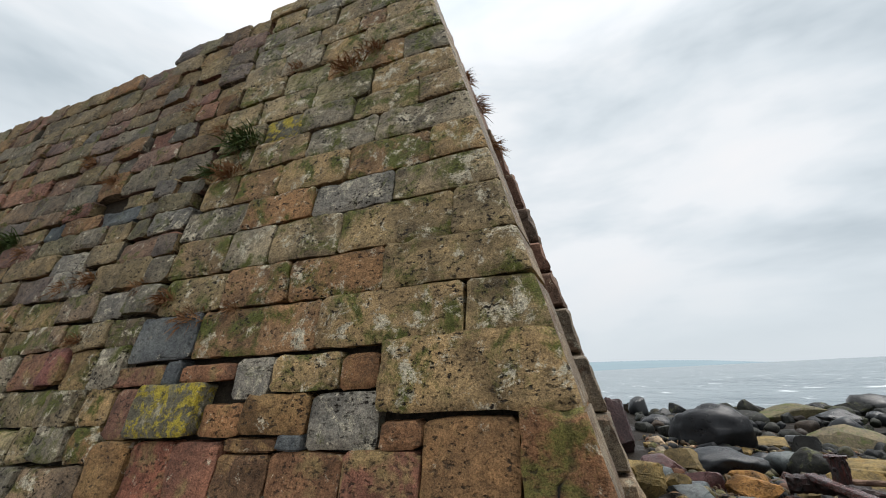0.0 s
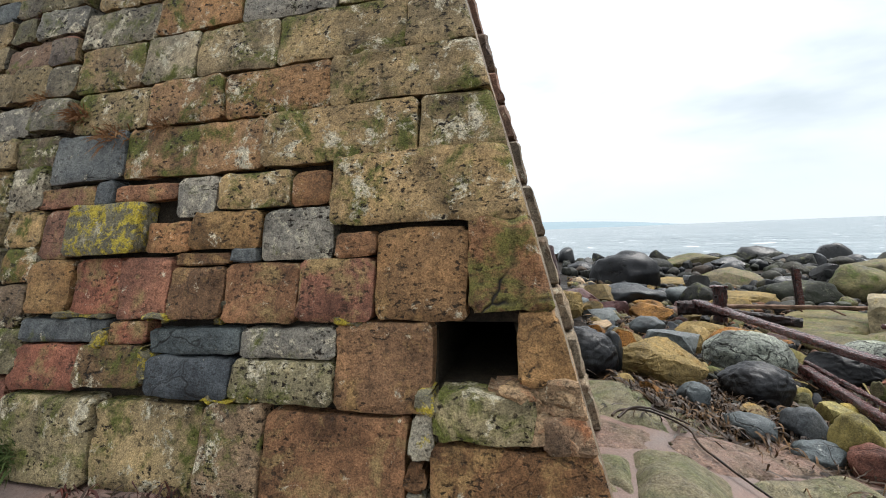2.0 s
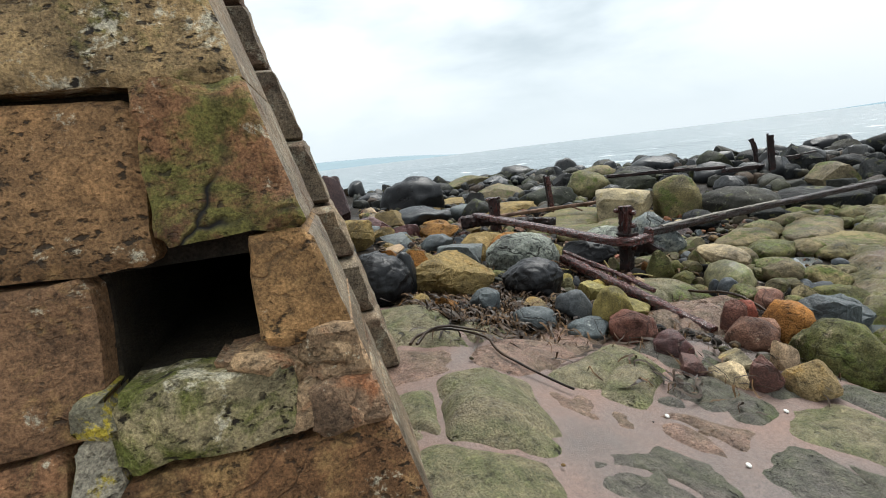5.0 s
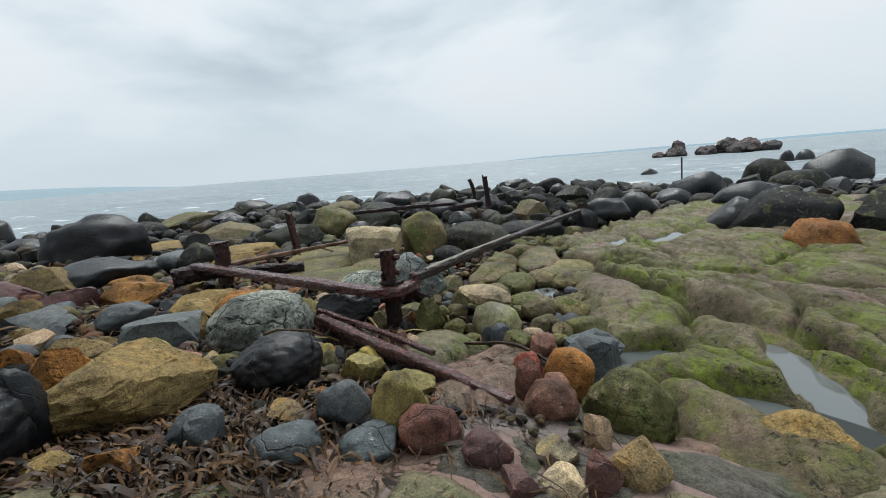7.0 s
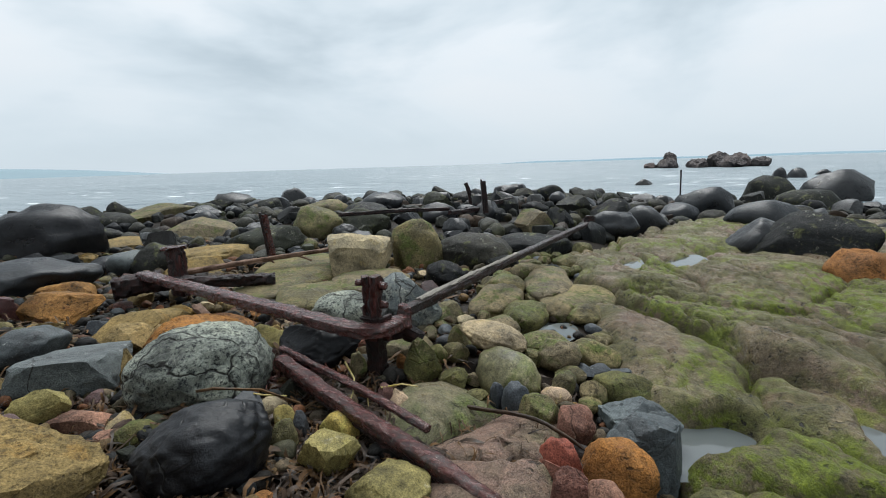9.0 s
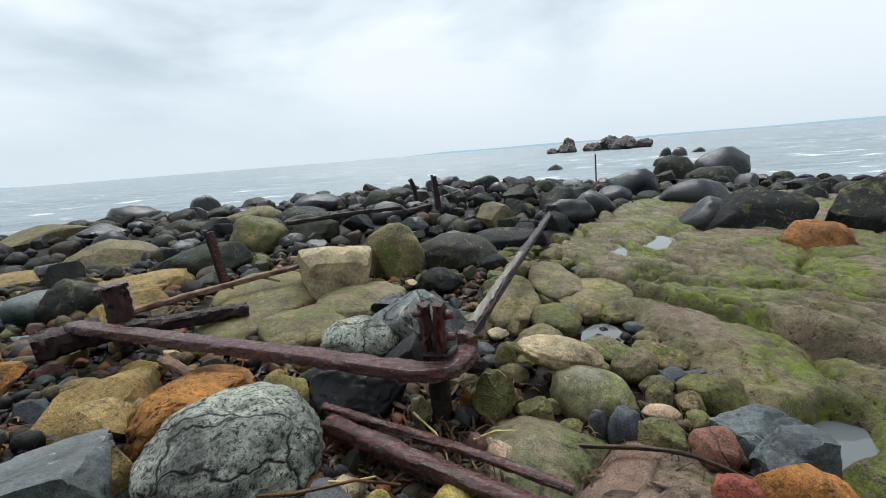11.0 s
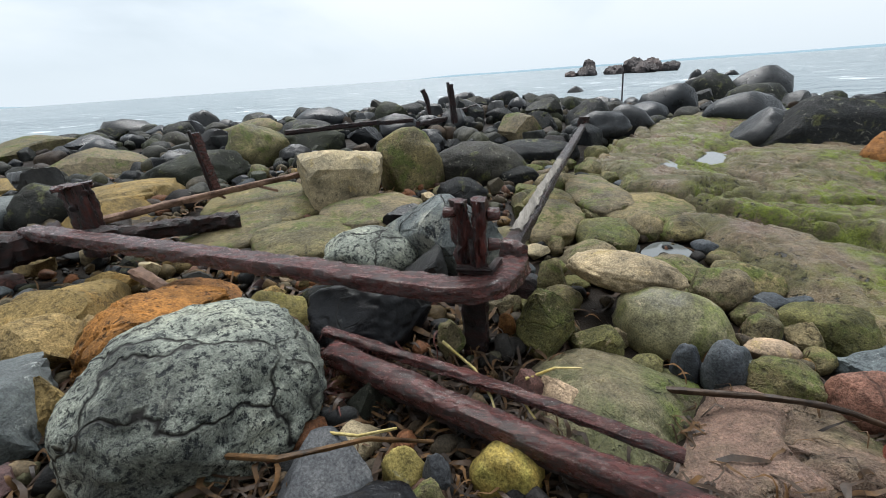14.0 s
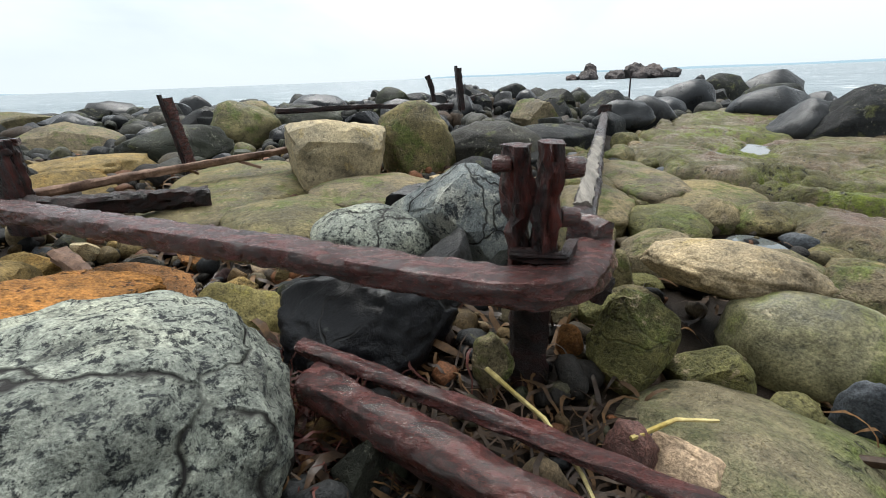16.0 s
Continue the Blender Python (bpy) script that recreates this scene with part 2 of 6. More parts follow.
def bedrock_material(name, tan, blush, olive, algae, algae_at=0.52):
    """Wet flat bedrock: tan and pinkish stone, an olive film and bright algae in large patches, pits with painted-in
    shade and fine bedding lines.
    """
    m, t, b = material(name)
    v = t.nodes.new("ShaderNodeTexCoord").outputs["Object"]
    wide_n = noise_tex(t, v, 0.55, 5, 0.6, 0.4)
    mid = noise_tex(t, v, 2.1, 7, 0.68, 0.5)
    grain = noise_tex(t, v, 19, 6, 0.75)
    fine = noise_tex(t, v, 110, 3, 0.7)
    col = mixc(t, ramp(t, wide_n, [(0.44, (0, 0, 0)), (0.58, (1, 1, 1))]), tan, blush)
    col = mixc(t, ramp(t, mid, [(0.42, (0, 0, 0)), (0.56, (0.85, 0.85, 0.85))]), col, olive)
    bloom = mixc(t, 1.0, ramp(t, noise_tex(t, v, 0.85, 3, 0.5), [(algae_at - 0.06, (0, 0, 0)), (algae_at + 0.05, (1, 1, 1))]), ramp(t, noise_tex(t, v, 7.5, 7, 0.75), [(0.44, (0, 0, 0)), (0.54, (1, 1, 1))]), "MULTIPLY")
    col = mixc(t, bloom, col, algae)
    col = mixc(t, 1.0, col, ramp(t, grain, [(0.3, (0.28, 0.28, 0.28)), (0.43, (0.8, 0.8, 0.8)), (0.56, (1.1, 1.1, 1.08)), (0.7, (1.6, 1.55, 1.5))]), "MULTIPLY")
    col = mixc(t, 1.0, col, ramp(t, fine, [(0.32, (0.62, 0.62, 0.62)), (0.68, (1.35, 1.35, 1.32))]), "MULTIPLY")
    pit = mixc(t, 1.0, ramp(t, noise_tex(t, v, 26, 3, 0.55), [(0.34, (1, 1, 1)), (0.41, (0, 0, 0))]), ramp(t, noise_tex(t, v, 3.2, 4, 0.6), [(0.48, (0, 0, 0)), (0.6, (1, 1, 1))]), "MULTIPLY")
    # pit hollows coloured near black in place of their shade
    col = mixc(t, pit, col, (0.016, 0.014, 0.01))
    t.links.new(col, b.inputs["Base Color"])
    t.links.new(ramp(t, mid, [(0.36, (0.26,) * 3), (0.62, (0.7,) * 3)]), b.inputs["Roughness"])
    b.inputs["Specular IOR Level"].default_value = 0.28
    n1 = bump_into(t, b, mixc(t, pit, mixc(t, 0.3, grain, fine), (0, 0, 0)), 1.0, 0.05)
    bump_into(t, b, mid, 0.5, 0.09, n1)
    return m


BEDROCK = bedrock_material("green_bedrock", (0.19, 0.15, 0.092), (0.165, 0.112, 0.082), (0.085, 0.082, 0.03), (0.125, 0.155, 0.013), 0.52)
GREEN_SLAB = bedrock_material("green_filmed_slab", (0.22, 0.19, 0.12), (0.19, 0.155, 0.105), (0.12, 0.128, 0.058), (0.115, 0.155, 0.026), 0.6)
BLUSH_SLAB = bedrock_material("pink_foreshore_slab", (0.25, 0.165, 0.13), (0.22, 0.138, 0.11), (0.16, 0.122, 0.085), (0.1, 0.11, 0.04), 0.64)
GREY_SLAB = bedrock_material("grey_wet_slab", (0.125, 0.114, 0.1), (0.138, 0.112, 0.098), (0.09, 0.094, 0.06), (0.085, 0.11, 0.03), 0.62)



def plain_material(name, a, b_col, scale, rough, bump=0.3, metal=0.0, dist=0.01, stretch=(1, 1, 1), wet=0.0, gloss=0.15, span=(0.36, 0.62)):
    m, t, b = material(name)
    v, r = seeded_coords(t, False)
    v = wire(t, "ShaderNodeMapping", Vector=v, Scale=stretch).outputs[0]
    n = noise_tex(t, v, scale, 6, 0.65)
    f = noise_tex(t, v, scale * 9, 4, 0.7)
    t.links.new(mixc(t, 1.0, ramp(t, n, [(span[0], a), (span[1], b_col)]), ramp(t, f, [(0.3, (0.6, 0.6, 0.6)), (0.7, (1.25, 1.25, 1.25))]), "MULTIPLY"), b.inputs["Base Color"])
    t.links.new(ramp(t, n, [(0.3, (rough[0],) * 3), (0.7, (rough[1],) * 3)]), b.inputs["Roughness"])
    b.inputs["Metallic"].default_value = metal
    b.inputs["Specular IOR Level"].default_value = gloss
    b.inputs["Coat Weight"].default_value = wet
    b.inputs["Coat Roughness"].default_value = 0.1
    bump_into(t, b, mixc(t, 0.4, n, f), bump, dist)
    return m


RUST = plain_material("wet_rusted_iron", (0.016, 0.006, 0.005), (0.13, 0.025, 0.018), 24.0, (0.12, 0.36), 1.0, 0.0, 0.018, (1.5, 0.5, 1.5), 0.12, 0.5, (0.36, 0.78))
RUST_POST = plain_material("wet_rusted_iron_plate", (0.009, 0.003, 0.003), (0.13, 0.022, 0.014), 19.0, (0.2, 0.5), 0.9, 0.0, 0.03, (1.7, 1.7, 0.35), 0.0, 0.45, (0.42, 0.72))
RUST_DARK = plain_material("dark_rusted_iron", (0.006, 0.003, 0.003), (0.045, 0.013, 0.01), 14.0, (0.22, 0.6), 0.9, 0.0, 0.03, (1.4, 0.6, 1.4), 0.0, 0.3, (0.44, 0.72))
GREY_WOOD = plain_material("bleached_grey_timber", (0.08, 0.072, 0.062), (0.24, 0.22, 0.19), 8.0, (0.6, 0.85), 0.7, 0, 0.01, (0.25, 3, 3))
DRIFTWOOD = plain_material("brown_driftwood", (0.07, 0.04, 0.028), (0.22, 0.14, 0.1), 8.0, (0.5, 0.8), 0.7, 0, 0.01)
WEED_DARK = plain_material("dark_kelp", (0.012, 0.009, 0.008), (0.055, 0.035, 0.022), 6.0, (0.25, 0.55), 0.4)
WEED_BROWN = plain_material("brown_wrack", (0.016, 0.01, 0.006), (0.13, 0.07, 0.028), 6.0, (0.35, 0.7), 0.4)
WEED_RED = plain_material("red_wrack", (0.02, 0.008, 0.008), (0.09, 0.026, 0.018), 6.0, (0.35, 0.7), 0.4)
WEED_PALE = plain_material("bleached_kelp_stalk", (0.3, 0.22, 0.05), (0.5, 0.42, 0.2), 6.0, (0.4, 0.7), 0.3)
GRASS_DRY = plain_material("dry_grass", (0.16, 0.075, 0.035), (0.27, 0.15, 0.07), 9.0, (0.7, 0.9), 0.2)
GRASS_PALE = plain_material("bleached_grass", (0.4, 0.36, 0.2), (0.55, 0.5, 0.32), 9.0, (0.6, 0.9), 0.1)
GRASS_GREEN = plain_material("green_plant", (0.035, 0.06, 0.018), (0.08, 0.11, 0.035), 9.0, (0.6, 0.9), 0.2)
SHELL = plain_material("white_shell", (0.55, 0.53, 0.48), (0.75, 0.74, 0.7), 9.0, (0.4, 0.7), 0.2)

# ---- ground, sea, distance ----
WALL_YAW = -21.24
WALL_FOOT = Vector((0.803, 1.449, 0.34))
WALL_POSE = pose(*WALL_FOOT, 0, 0, WALL_YAW)
BATTER = 0.2587
SEA_LEVEL = -0.85


def mesh_object(name, bm, mat, smooth=True):
    me = bpy.data.meshes.new(name)
    bm.to_mesh(me)
    bm.free()
    me.materials.append(mat)
    if smooth:
        me.shade_smooth()
        me.set_sharp_from_angle(angle=radians(38))
    return new(name, me)


def part(name, bm, mat, parent, label="", smooth=True):
    ob = mesh_object(name, bm, mat, smooth)
    ob.parent = parent
    return tagged(ob, label) if label else ob


def step(a, b, x):
    k = min(1.0, max(0.0, (x - a) / (b - a)))
    return k * k * (3 - 2 * k)


def land(x, y):
    """Height of the beach under everything."""
    inwall = (Vector((x, y, 0)) - Vector((WALL_FOOT.x, WALL_FOOT.y, 0)))
    c, s = math.cos(radians(WALL_YAW)), math.sin(radians(WALL_YAW))
    u, w = inwall.x * c + inwall.y * s, -inwall.x * s + inwall.y * c
    near = 0.34 - 0.2 * step(0.05, 1.1, max(u, 0)) - 0.06 * step(0, 3, -w) - 0.16 * step(0.9, 2.6, max(u, 0))
    z = near + 0.045 * noise.noise((x * 1.3, y * 1.3, 0)) + 0.012 * noise.noise((x * 6, y * 6, 2))
    far = math.hypot(x - 3.5, y - 2.0)
    z -= 0.10 * step(2.0, 7.0, x) * step(4.0, -1.0, y)
    z += 0.12 * noise.noise((x * 0.35, y * 0.35, 5)) * step(3, 9, far)
    z -= 0.22 * step(2.9, 3.7, x) * step(1.9, 1.0, y)
    z -= 0.07 * step(3.2, 3.7, x + 0.55 * y) * step(1.7, 2.3, y) * step(11, 8, x)
    return z - 0.9 * step(15, 24, far) - 4.0 * step(22, 90, far) * step(-30, 10, x + y)


def axis(lo, hi, fine_lo, fine_hi, fine, grow):
    v, q = [], fine_lo
    while q < fine_hi:
        v.append(q)
        q += fine
    d = fine
    while q < hi:
        v.append(q)
        d *= grow
        q += d
    v.append(hi)
    q, d, pre = fine_lo, fine, []
    while q > lo:
        d *= grow
        q -= d
        pre.append(max(q, lo))
    return pre[::-1] + v


def sheet(name, xs, ys, height, mat):
    verts = [(x, y, height(x, y)) for y in ys for x in xs]
    n = len(xs)
    faces = [(j * n + i, j * n + i + 1, j * n + n + i + 1, j * n + n + i) for j in range(len(ys) - 1) for i in range(n - 1)]
    me = bpy.data.meshes.new(name)
    me.from_pydata(verts, [], faces)
    me.materials.append(mat)
    me.shade_smooth()
    return new(name, me)


def ground_material():
    m, t, b = material("wet_sand_and_silt")
    v = t.nodes.new("ShaderNodeTexCoord").outputs["Object"]
    broad = noise_tex(t, v, 0.9, 5, 0.6)
    grain = noise_tex(t, v, 60, 5, 0.8)
    speck = noise_tex(t, v, 220, 2, 0.6)
    col = ramp(t, broad, [(0.32, (0.085, 0.078, 0.075)), (0.45, (0.14, 0.103, 0.09)), (0.58, (0.2, 0.128, 0.103)), (0.74, (0.1, 0.092, 0.086))])
    col = mixc(t, 1.0, col, ramp(t, grain, [(0.3, (0.62, 0.62, 0.62)), (0.7, (1.3, 1.28, 1.25))]), "MULTIPLY")
    col = mixc(t, 1.0, col, ramp(t, speck, [(0.3, (0.7, 0.7, 0.7)), (0.7, (1.25, 1.25, 1.25))]), "MULTIPLY")
    # the shingle bed away from the wall: gap shade between boulders painted near black
    px = wire(t, "ShaderNodeSeparateXYZ", Vector=v)
    edge = wire(t, "ShaderNodeMath", i0=px.outputs[0], i1=wire(t, "ShaderNodeMath", i0=px.outputs[1], i1=noise_tex(t, v, 1.2, 4, 0.6)).outputs[0])
    part_way = wire(t, "ShaderNodeMath", i0=edge.outputs[0], i1=0.1)
    part_way.operation = "MULTIPLY"
    bed = ramp(t, part_way.outputs[0], [(0.53, (0, 0, 0)), (0.60, (1, 1, 1))])
    col = mixc(t, bed, col, mixc(t, grain, (0.004, 0.003, 0.0025), (0.022, 0.016, 0.011)))
    t.links.new(col, b.inputs["Base Color"])
    t.links.new(ramp(t, bed, [(0.0, (0.35,) * 3), (1.0, (0.08,) * 3)]), b.inputs["Specular IOR Level"])
    t.links.new(ramp(t, broad, [(0.36, (0.26,) * 3), (0.55, (0.7,) * 3)]), b.inputs["Roughness"])
    bump_into(t, b, mixc(t, 0.5, grain, speck), 0.5, 0.012)
    return m


SAND = ground_material()
ground = sheet("ground", axis(-4000, 4000, -3.0, 9.0, 0.05, 1.18), axis(-4000, 4000, -3.0, 8.0, 0.05, 1.18), land, SAND)
tagged(ground, "pinkish wet sand and silt of the foreshore", "beach", kind="structure")


def sea_material():
    m, t, b = material("grey_sea_water")
    v = t.nodes.new("ShaderNodeTexCoord").outputs["Object"]
    broad = noise_tex(t, v, 0.05, 4, 0.6)
    chop = noise_tex(t, wire(t, "ShaderNodeMapping", Vector=v, Scale=(1.0, 0.45, 1.0), Rotation=(0, 0, 0.5)).outputs[0], 0.55, 6, 0.62, 0.5)
    t.links.new(ramp(t, broad, [(0.3, (0.115, 0.15, 0.17)), (0.7, (0.19, 0.23, 0.25))]), b.inputs["Base Color"])
    foam = ramp(t, chop, [(0.60, (0, 0, 0)), (0.67, (1, 1, 1))])
    t.links.new(mixc(t, foam, ramp(t, broad, [(0.3, (0.115, 0.15, 0.17)), (0.7, (0.19, 0.23, 0.25))]), (0.72, 0.76, 0.77)), b.inputs["Base Color"])
    b.inputs["Roughness"].default_value = 0.3
    b.inputs["IOR"].default_value = 1.33
    bump_into(t, b, chop, 1.0, 0.55)
    return m


SEA = sea_material()


def swell(x, y):
    d = math.hypot(x - 3, y - 2)
    if d > 160:
        return SEA_LEVEL
    a = 0.14 * step(160, 60, d)
    return SEA_LEVEL + a * (noise.noise((x * 0.22, y * 0.12, 0)) + 0.6 * noise.noise((x * 0.6, y * 0.35, 3)))


sea = sheet("water", axis(-4900, 4900, 8.0, 60.0, 0.6, 1.2), axis(-4900, 4900, -30.0, 60.0, 0.7, 1.2), swell, SEA)
tagged(sea, "choppy grey-green sea with small white crests", "sea", kind="structure")


# far land, its haze mixed into the base colours
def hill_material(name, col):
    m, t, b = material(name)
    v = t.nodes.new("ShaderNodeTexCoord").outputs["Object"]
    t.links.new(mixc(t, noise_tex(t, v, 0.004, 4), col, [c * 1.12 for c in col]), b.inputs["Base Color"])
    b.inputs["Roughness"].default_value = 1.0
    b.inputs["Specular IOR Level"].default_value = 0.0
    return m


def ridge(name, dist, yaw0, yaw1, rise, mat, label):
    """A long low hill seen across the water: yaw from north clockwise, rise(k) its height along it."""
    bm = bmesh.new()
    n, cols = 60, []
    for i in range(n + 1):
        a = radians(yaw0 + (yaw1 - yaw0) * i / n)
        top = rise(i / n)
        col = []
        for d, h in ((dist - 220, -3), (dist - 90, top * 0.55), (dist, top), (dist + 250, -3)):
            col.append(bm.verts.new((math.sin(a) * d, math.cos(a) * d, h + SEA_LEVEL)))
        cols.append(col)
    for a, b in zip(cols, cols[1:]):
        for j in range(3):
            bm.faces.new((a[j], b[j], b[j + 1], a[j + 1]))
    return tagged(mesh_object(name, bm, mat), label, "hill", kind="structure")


ridge("backdrop_headland", 3000, -12, 38.8, lambda k: (58 - 12 * k) * step(1.02, 0.72, k) + 3 * math.sin(k * 23), hill_material("haze_painted_headland", (0.22, 0.28, 0.31)), "low headland, blue-grey haze painted into its colour")
ridge("backdrop_far_coast", 3800, 76, 150, lambda k: 14 * step(0, 0.1, k) + 2 * math.sin(k * 31), hill_material("haze_painted_far_coast", (0.2, 0.27, 0.31)), "low far coast across the water, haze painted into its colour")

# ---- bedrock platform with rock pools ----
def poly(points, k):
    for (a, p), (b, q) in zip(points, points[1:]):
        if k <= b:
            return p + (q - p) * max(0.0, (k - a) / (b - a))
    return points[-1][1]


POOLS = [  # centre, half sizes, turn
    (5.31, 1.92, 0.17, 0.11, -20), (4.20, 1.06, 0.34, 0.17, -62), (4.1, 0.13, 0.55, 0.14, 6), (3.60, 0.38, 0.34, 0.17, 62),
    (8.50, 0.44, 0.45, 0.16, -20), (7.75, 1.22, 0.35, 0.10, -10), (5.60, 2.20, 0.13, 0.12, 0)]


def pool_depth(x, y):
    deep, rim = 0.0, 0.0
    for px, py, a, b, turn in POOLS:
        c, s = math.cos(radians(turn)), math.sin(radians(turn))
        u, w = ((x - px) * c + (y - py) * s) / a, (-(x - px) * s + (y - py) * c) / b
        r = math.hypot(u, w) + 0.35 * noise.noise((x * 5, y * 5, px))
        deep, rim = max(deep, step(1.35, 0.6, r)), max(rim, step(2.2, 1.5, r))
    return deep, rim


def bedrock_height(x, y):
    edge_y = poly([(2.6, 0.6), (3.3, 1.0), (3.8, 1.15), (4.5, 1.5), (5.4, 1.75), (8.0, 2.0), (10.0, 1.6), (13.0, -0.2), (16, -2.5)], x)
    inside = min(edge_y - y, x - 2.75 + 0.25 * y, 13.5 - x, y + 4.5) + 0.18 * noise.noise((x * 1.7, y * 1.7, 1)) + 0.07 * noise.noise((x * 5, y * 5, 1))
    # the upper shelf ends in a crevice that runs slantwise across
    side = (y - 1.30) * 1.55 - (x - 6.2) * 1.35
    d = side / 2.05 + 0.10 * noise.noise((x * 2.2, y * 2.2, 7))
    z = -0.1 + 0.17 * step(0.02, -0.10, d) - 0.26 * math.exp(-((d - 0.04) / 0.085) ** 2) * step(7.6, 6.2, x)
    # the whaleback in front of the crevice
    z += 0.12 * step(0.02, 0.30, d) * step(0.02, 0.34, inside) * step(6.7, 5.8, x)
    d2 = d + 1.0 + 0.25 * noise.noise((x * 0.9, y * 0.9, 12))
    d3 = d + 1.9 + 0.3 * noise.noise((x * 0.8, y * 0.8, 15))
    z += -0.05 * step(0.0, -0.1, d2) - 0.06 * math.exp(-((d2 - 0.03) / 0.05) ** 2) - 0.05 * step(0.0, -0.1, d3) - 0.07 * math.exp(-((d3 - 0.03) / 0.05) ** 2)
    # large weathered blocks, longer along the shore's strike
    p = Vector((x * 0.42 + 0.25 * y, y * 1.05 - 0.35 * x, 0.3))
    p += 0.4 * Vector((noise.noise((x, y, 3)), noise.noise((x, y, 9)), 0)) + 0.06 * Vector((noise.noise((x * 5, y * 5, 3)), noise.noise((x * 5, y * 5, 9)), 0))
    near, where = noise.voronoi(p)
    gap = near[1] - near[0]
    z += 0.07 * step(0.0, 0.3, gap) - 0.05 + 0.05 * noise.noise(where[0] * 9.7) - 0.11 * math.exp(-(gap / 0.035) ** 2)
    fine_near, fine_where = noise.voronoi(p * 2.4)
    fine_gap = fine_near[1] - fine_near[0]
    some = step(-0.1, 0.25, noise.noise((x * 0.7, y * 0.7, 21)))
    z += some * (0.03 * noise.noise(fine_where[0] * 5) * step(0.0, 0.16, fine_gap) - 0.035 * math.exp(-(fine_gap / 0.035) ** 2))
    z += 0.07 * noise.noise((x * 0.8, y * 0.8, 4)) + 0.03 * noise.noise((x * 2.6, y * 2.6, 4)) + 0.016 * noise.noise((x * 9, y * 9, 4)) + 0.010 * noise.noise((x * 21, y * 21, 4)) - 0.03 * max(0.0, 0.09 - abs(noise.noise((x * 2.4, y * 3.6, 41)))) / 0.09
    # thin bedding ledges on the upper shelf
    lift = (z + 0.02 * noise.noise((x * 3, y * 3, 33))) / 0.035
    led = math.floor(lift) + step(0.25, 0.75, lift - math.floor(lift))
    z += (led * 0.035 - z) * (0.25 + 0.5 * step(0.1, -0.15, d))
    deep, rim = pool_depth(x, y)
    z += (max(min(z, 0.02), -0.11) - z) * rim * (1 if x < 6 else 0)
    z = z * (1 - deep) + (-0.27) * deep if x < 6 else z - 0.10 * deep
    return z - 0.5 * step(0.12, -0.15, inside)


bedrock = sheet("ground_bedrock", axis(2.4, 13.8, 3.4, 7.5, 0.022, 1.02), axis(-4.9, 2.3, -0.6, 2.2, 0.022, 1.03), bedrock_height, BEDROCK)
tagged(bedrock, "cracked bedrock shelf with bright green algae", "bedrock", kind="structure")


def water_material():
    m, t, b = material("still_pool_water")
    b.inputs["Base Color"].default_value = (0.09, 0.1, 0.1, 1)
    b.inputs["Roughness"].default_value = 0.04
    b.inputs["IOR"].default_value = 1.75
    b.inputs["Transmission Weight"].default_value = 0.0
    v = t.nodes.new("ShaderNodeTexCoord").outputs["Object"]
    bump_into(t, b, noise_tex(t, v, 9, 3), 0.12, 0.01)
    return m


POOL_WATER = water_material()
for px, py, a, b, turn in POOLS:
    bm = bmesh.new()
    top = max(-0.145, land(px, py) + 0.03) if px < 6 else bedrock_height(px, py) + 0.05
    ring = []
    for i in range(40):
        q = i / 40 * math.tau
        k = 1.5 + 0.2 * noise.noise((math.cos(q) * 2, math.sin(q) * 2, px))
        ring.append(bm.verts.new((math.cos(q) * a * k, math.sin(q) * b * k, 0)))
    bm.faces.new(ring)
    pool = mesh_object("water_pool", bm, POOL_WATER, False)
    pool.matrix_world = pose(px, py, top, 0, 0, turn)
    pool.visible_shadow = False
    tagged(pool, "still rock pool reflecting the pale sky", "rock pool", kind="structure")

# ---- sea wall: a battered masonry pier ----
SIN_B, COS_B = math.sin(math.atan(BATTER)), math.cos(math.atan(BATTER))


def face_point(u, v, d):
    """A place on the long face: u along it, v up its slope, d proud of it."""
    return Vector((u, v * SIN_B - d * COS_B, v * COS_B + d * SIN_B))


def return_point(w, v, d):
    """A place on the short face round the corner: w inwards, v up its slope, d proud of it."""
    return Vector((-v * SIN_B + d * COS_B - 0.05 * (w - v * SIN_B), w, v * COS_B + d * SIN_B))


def corner_u(v):
    return -v * SIN_B


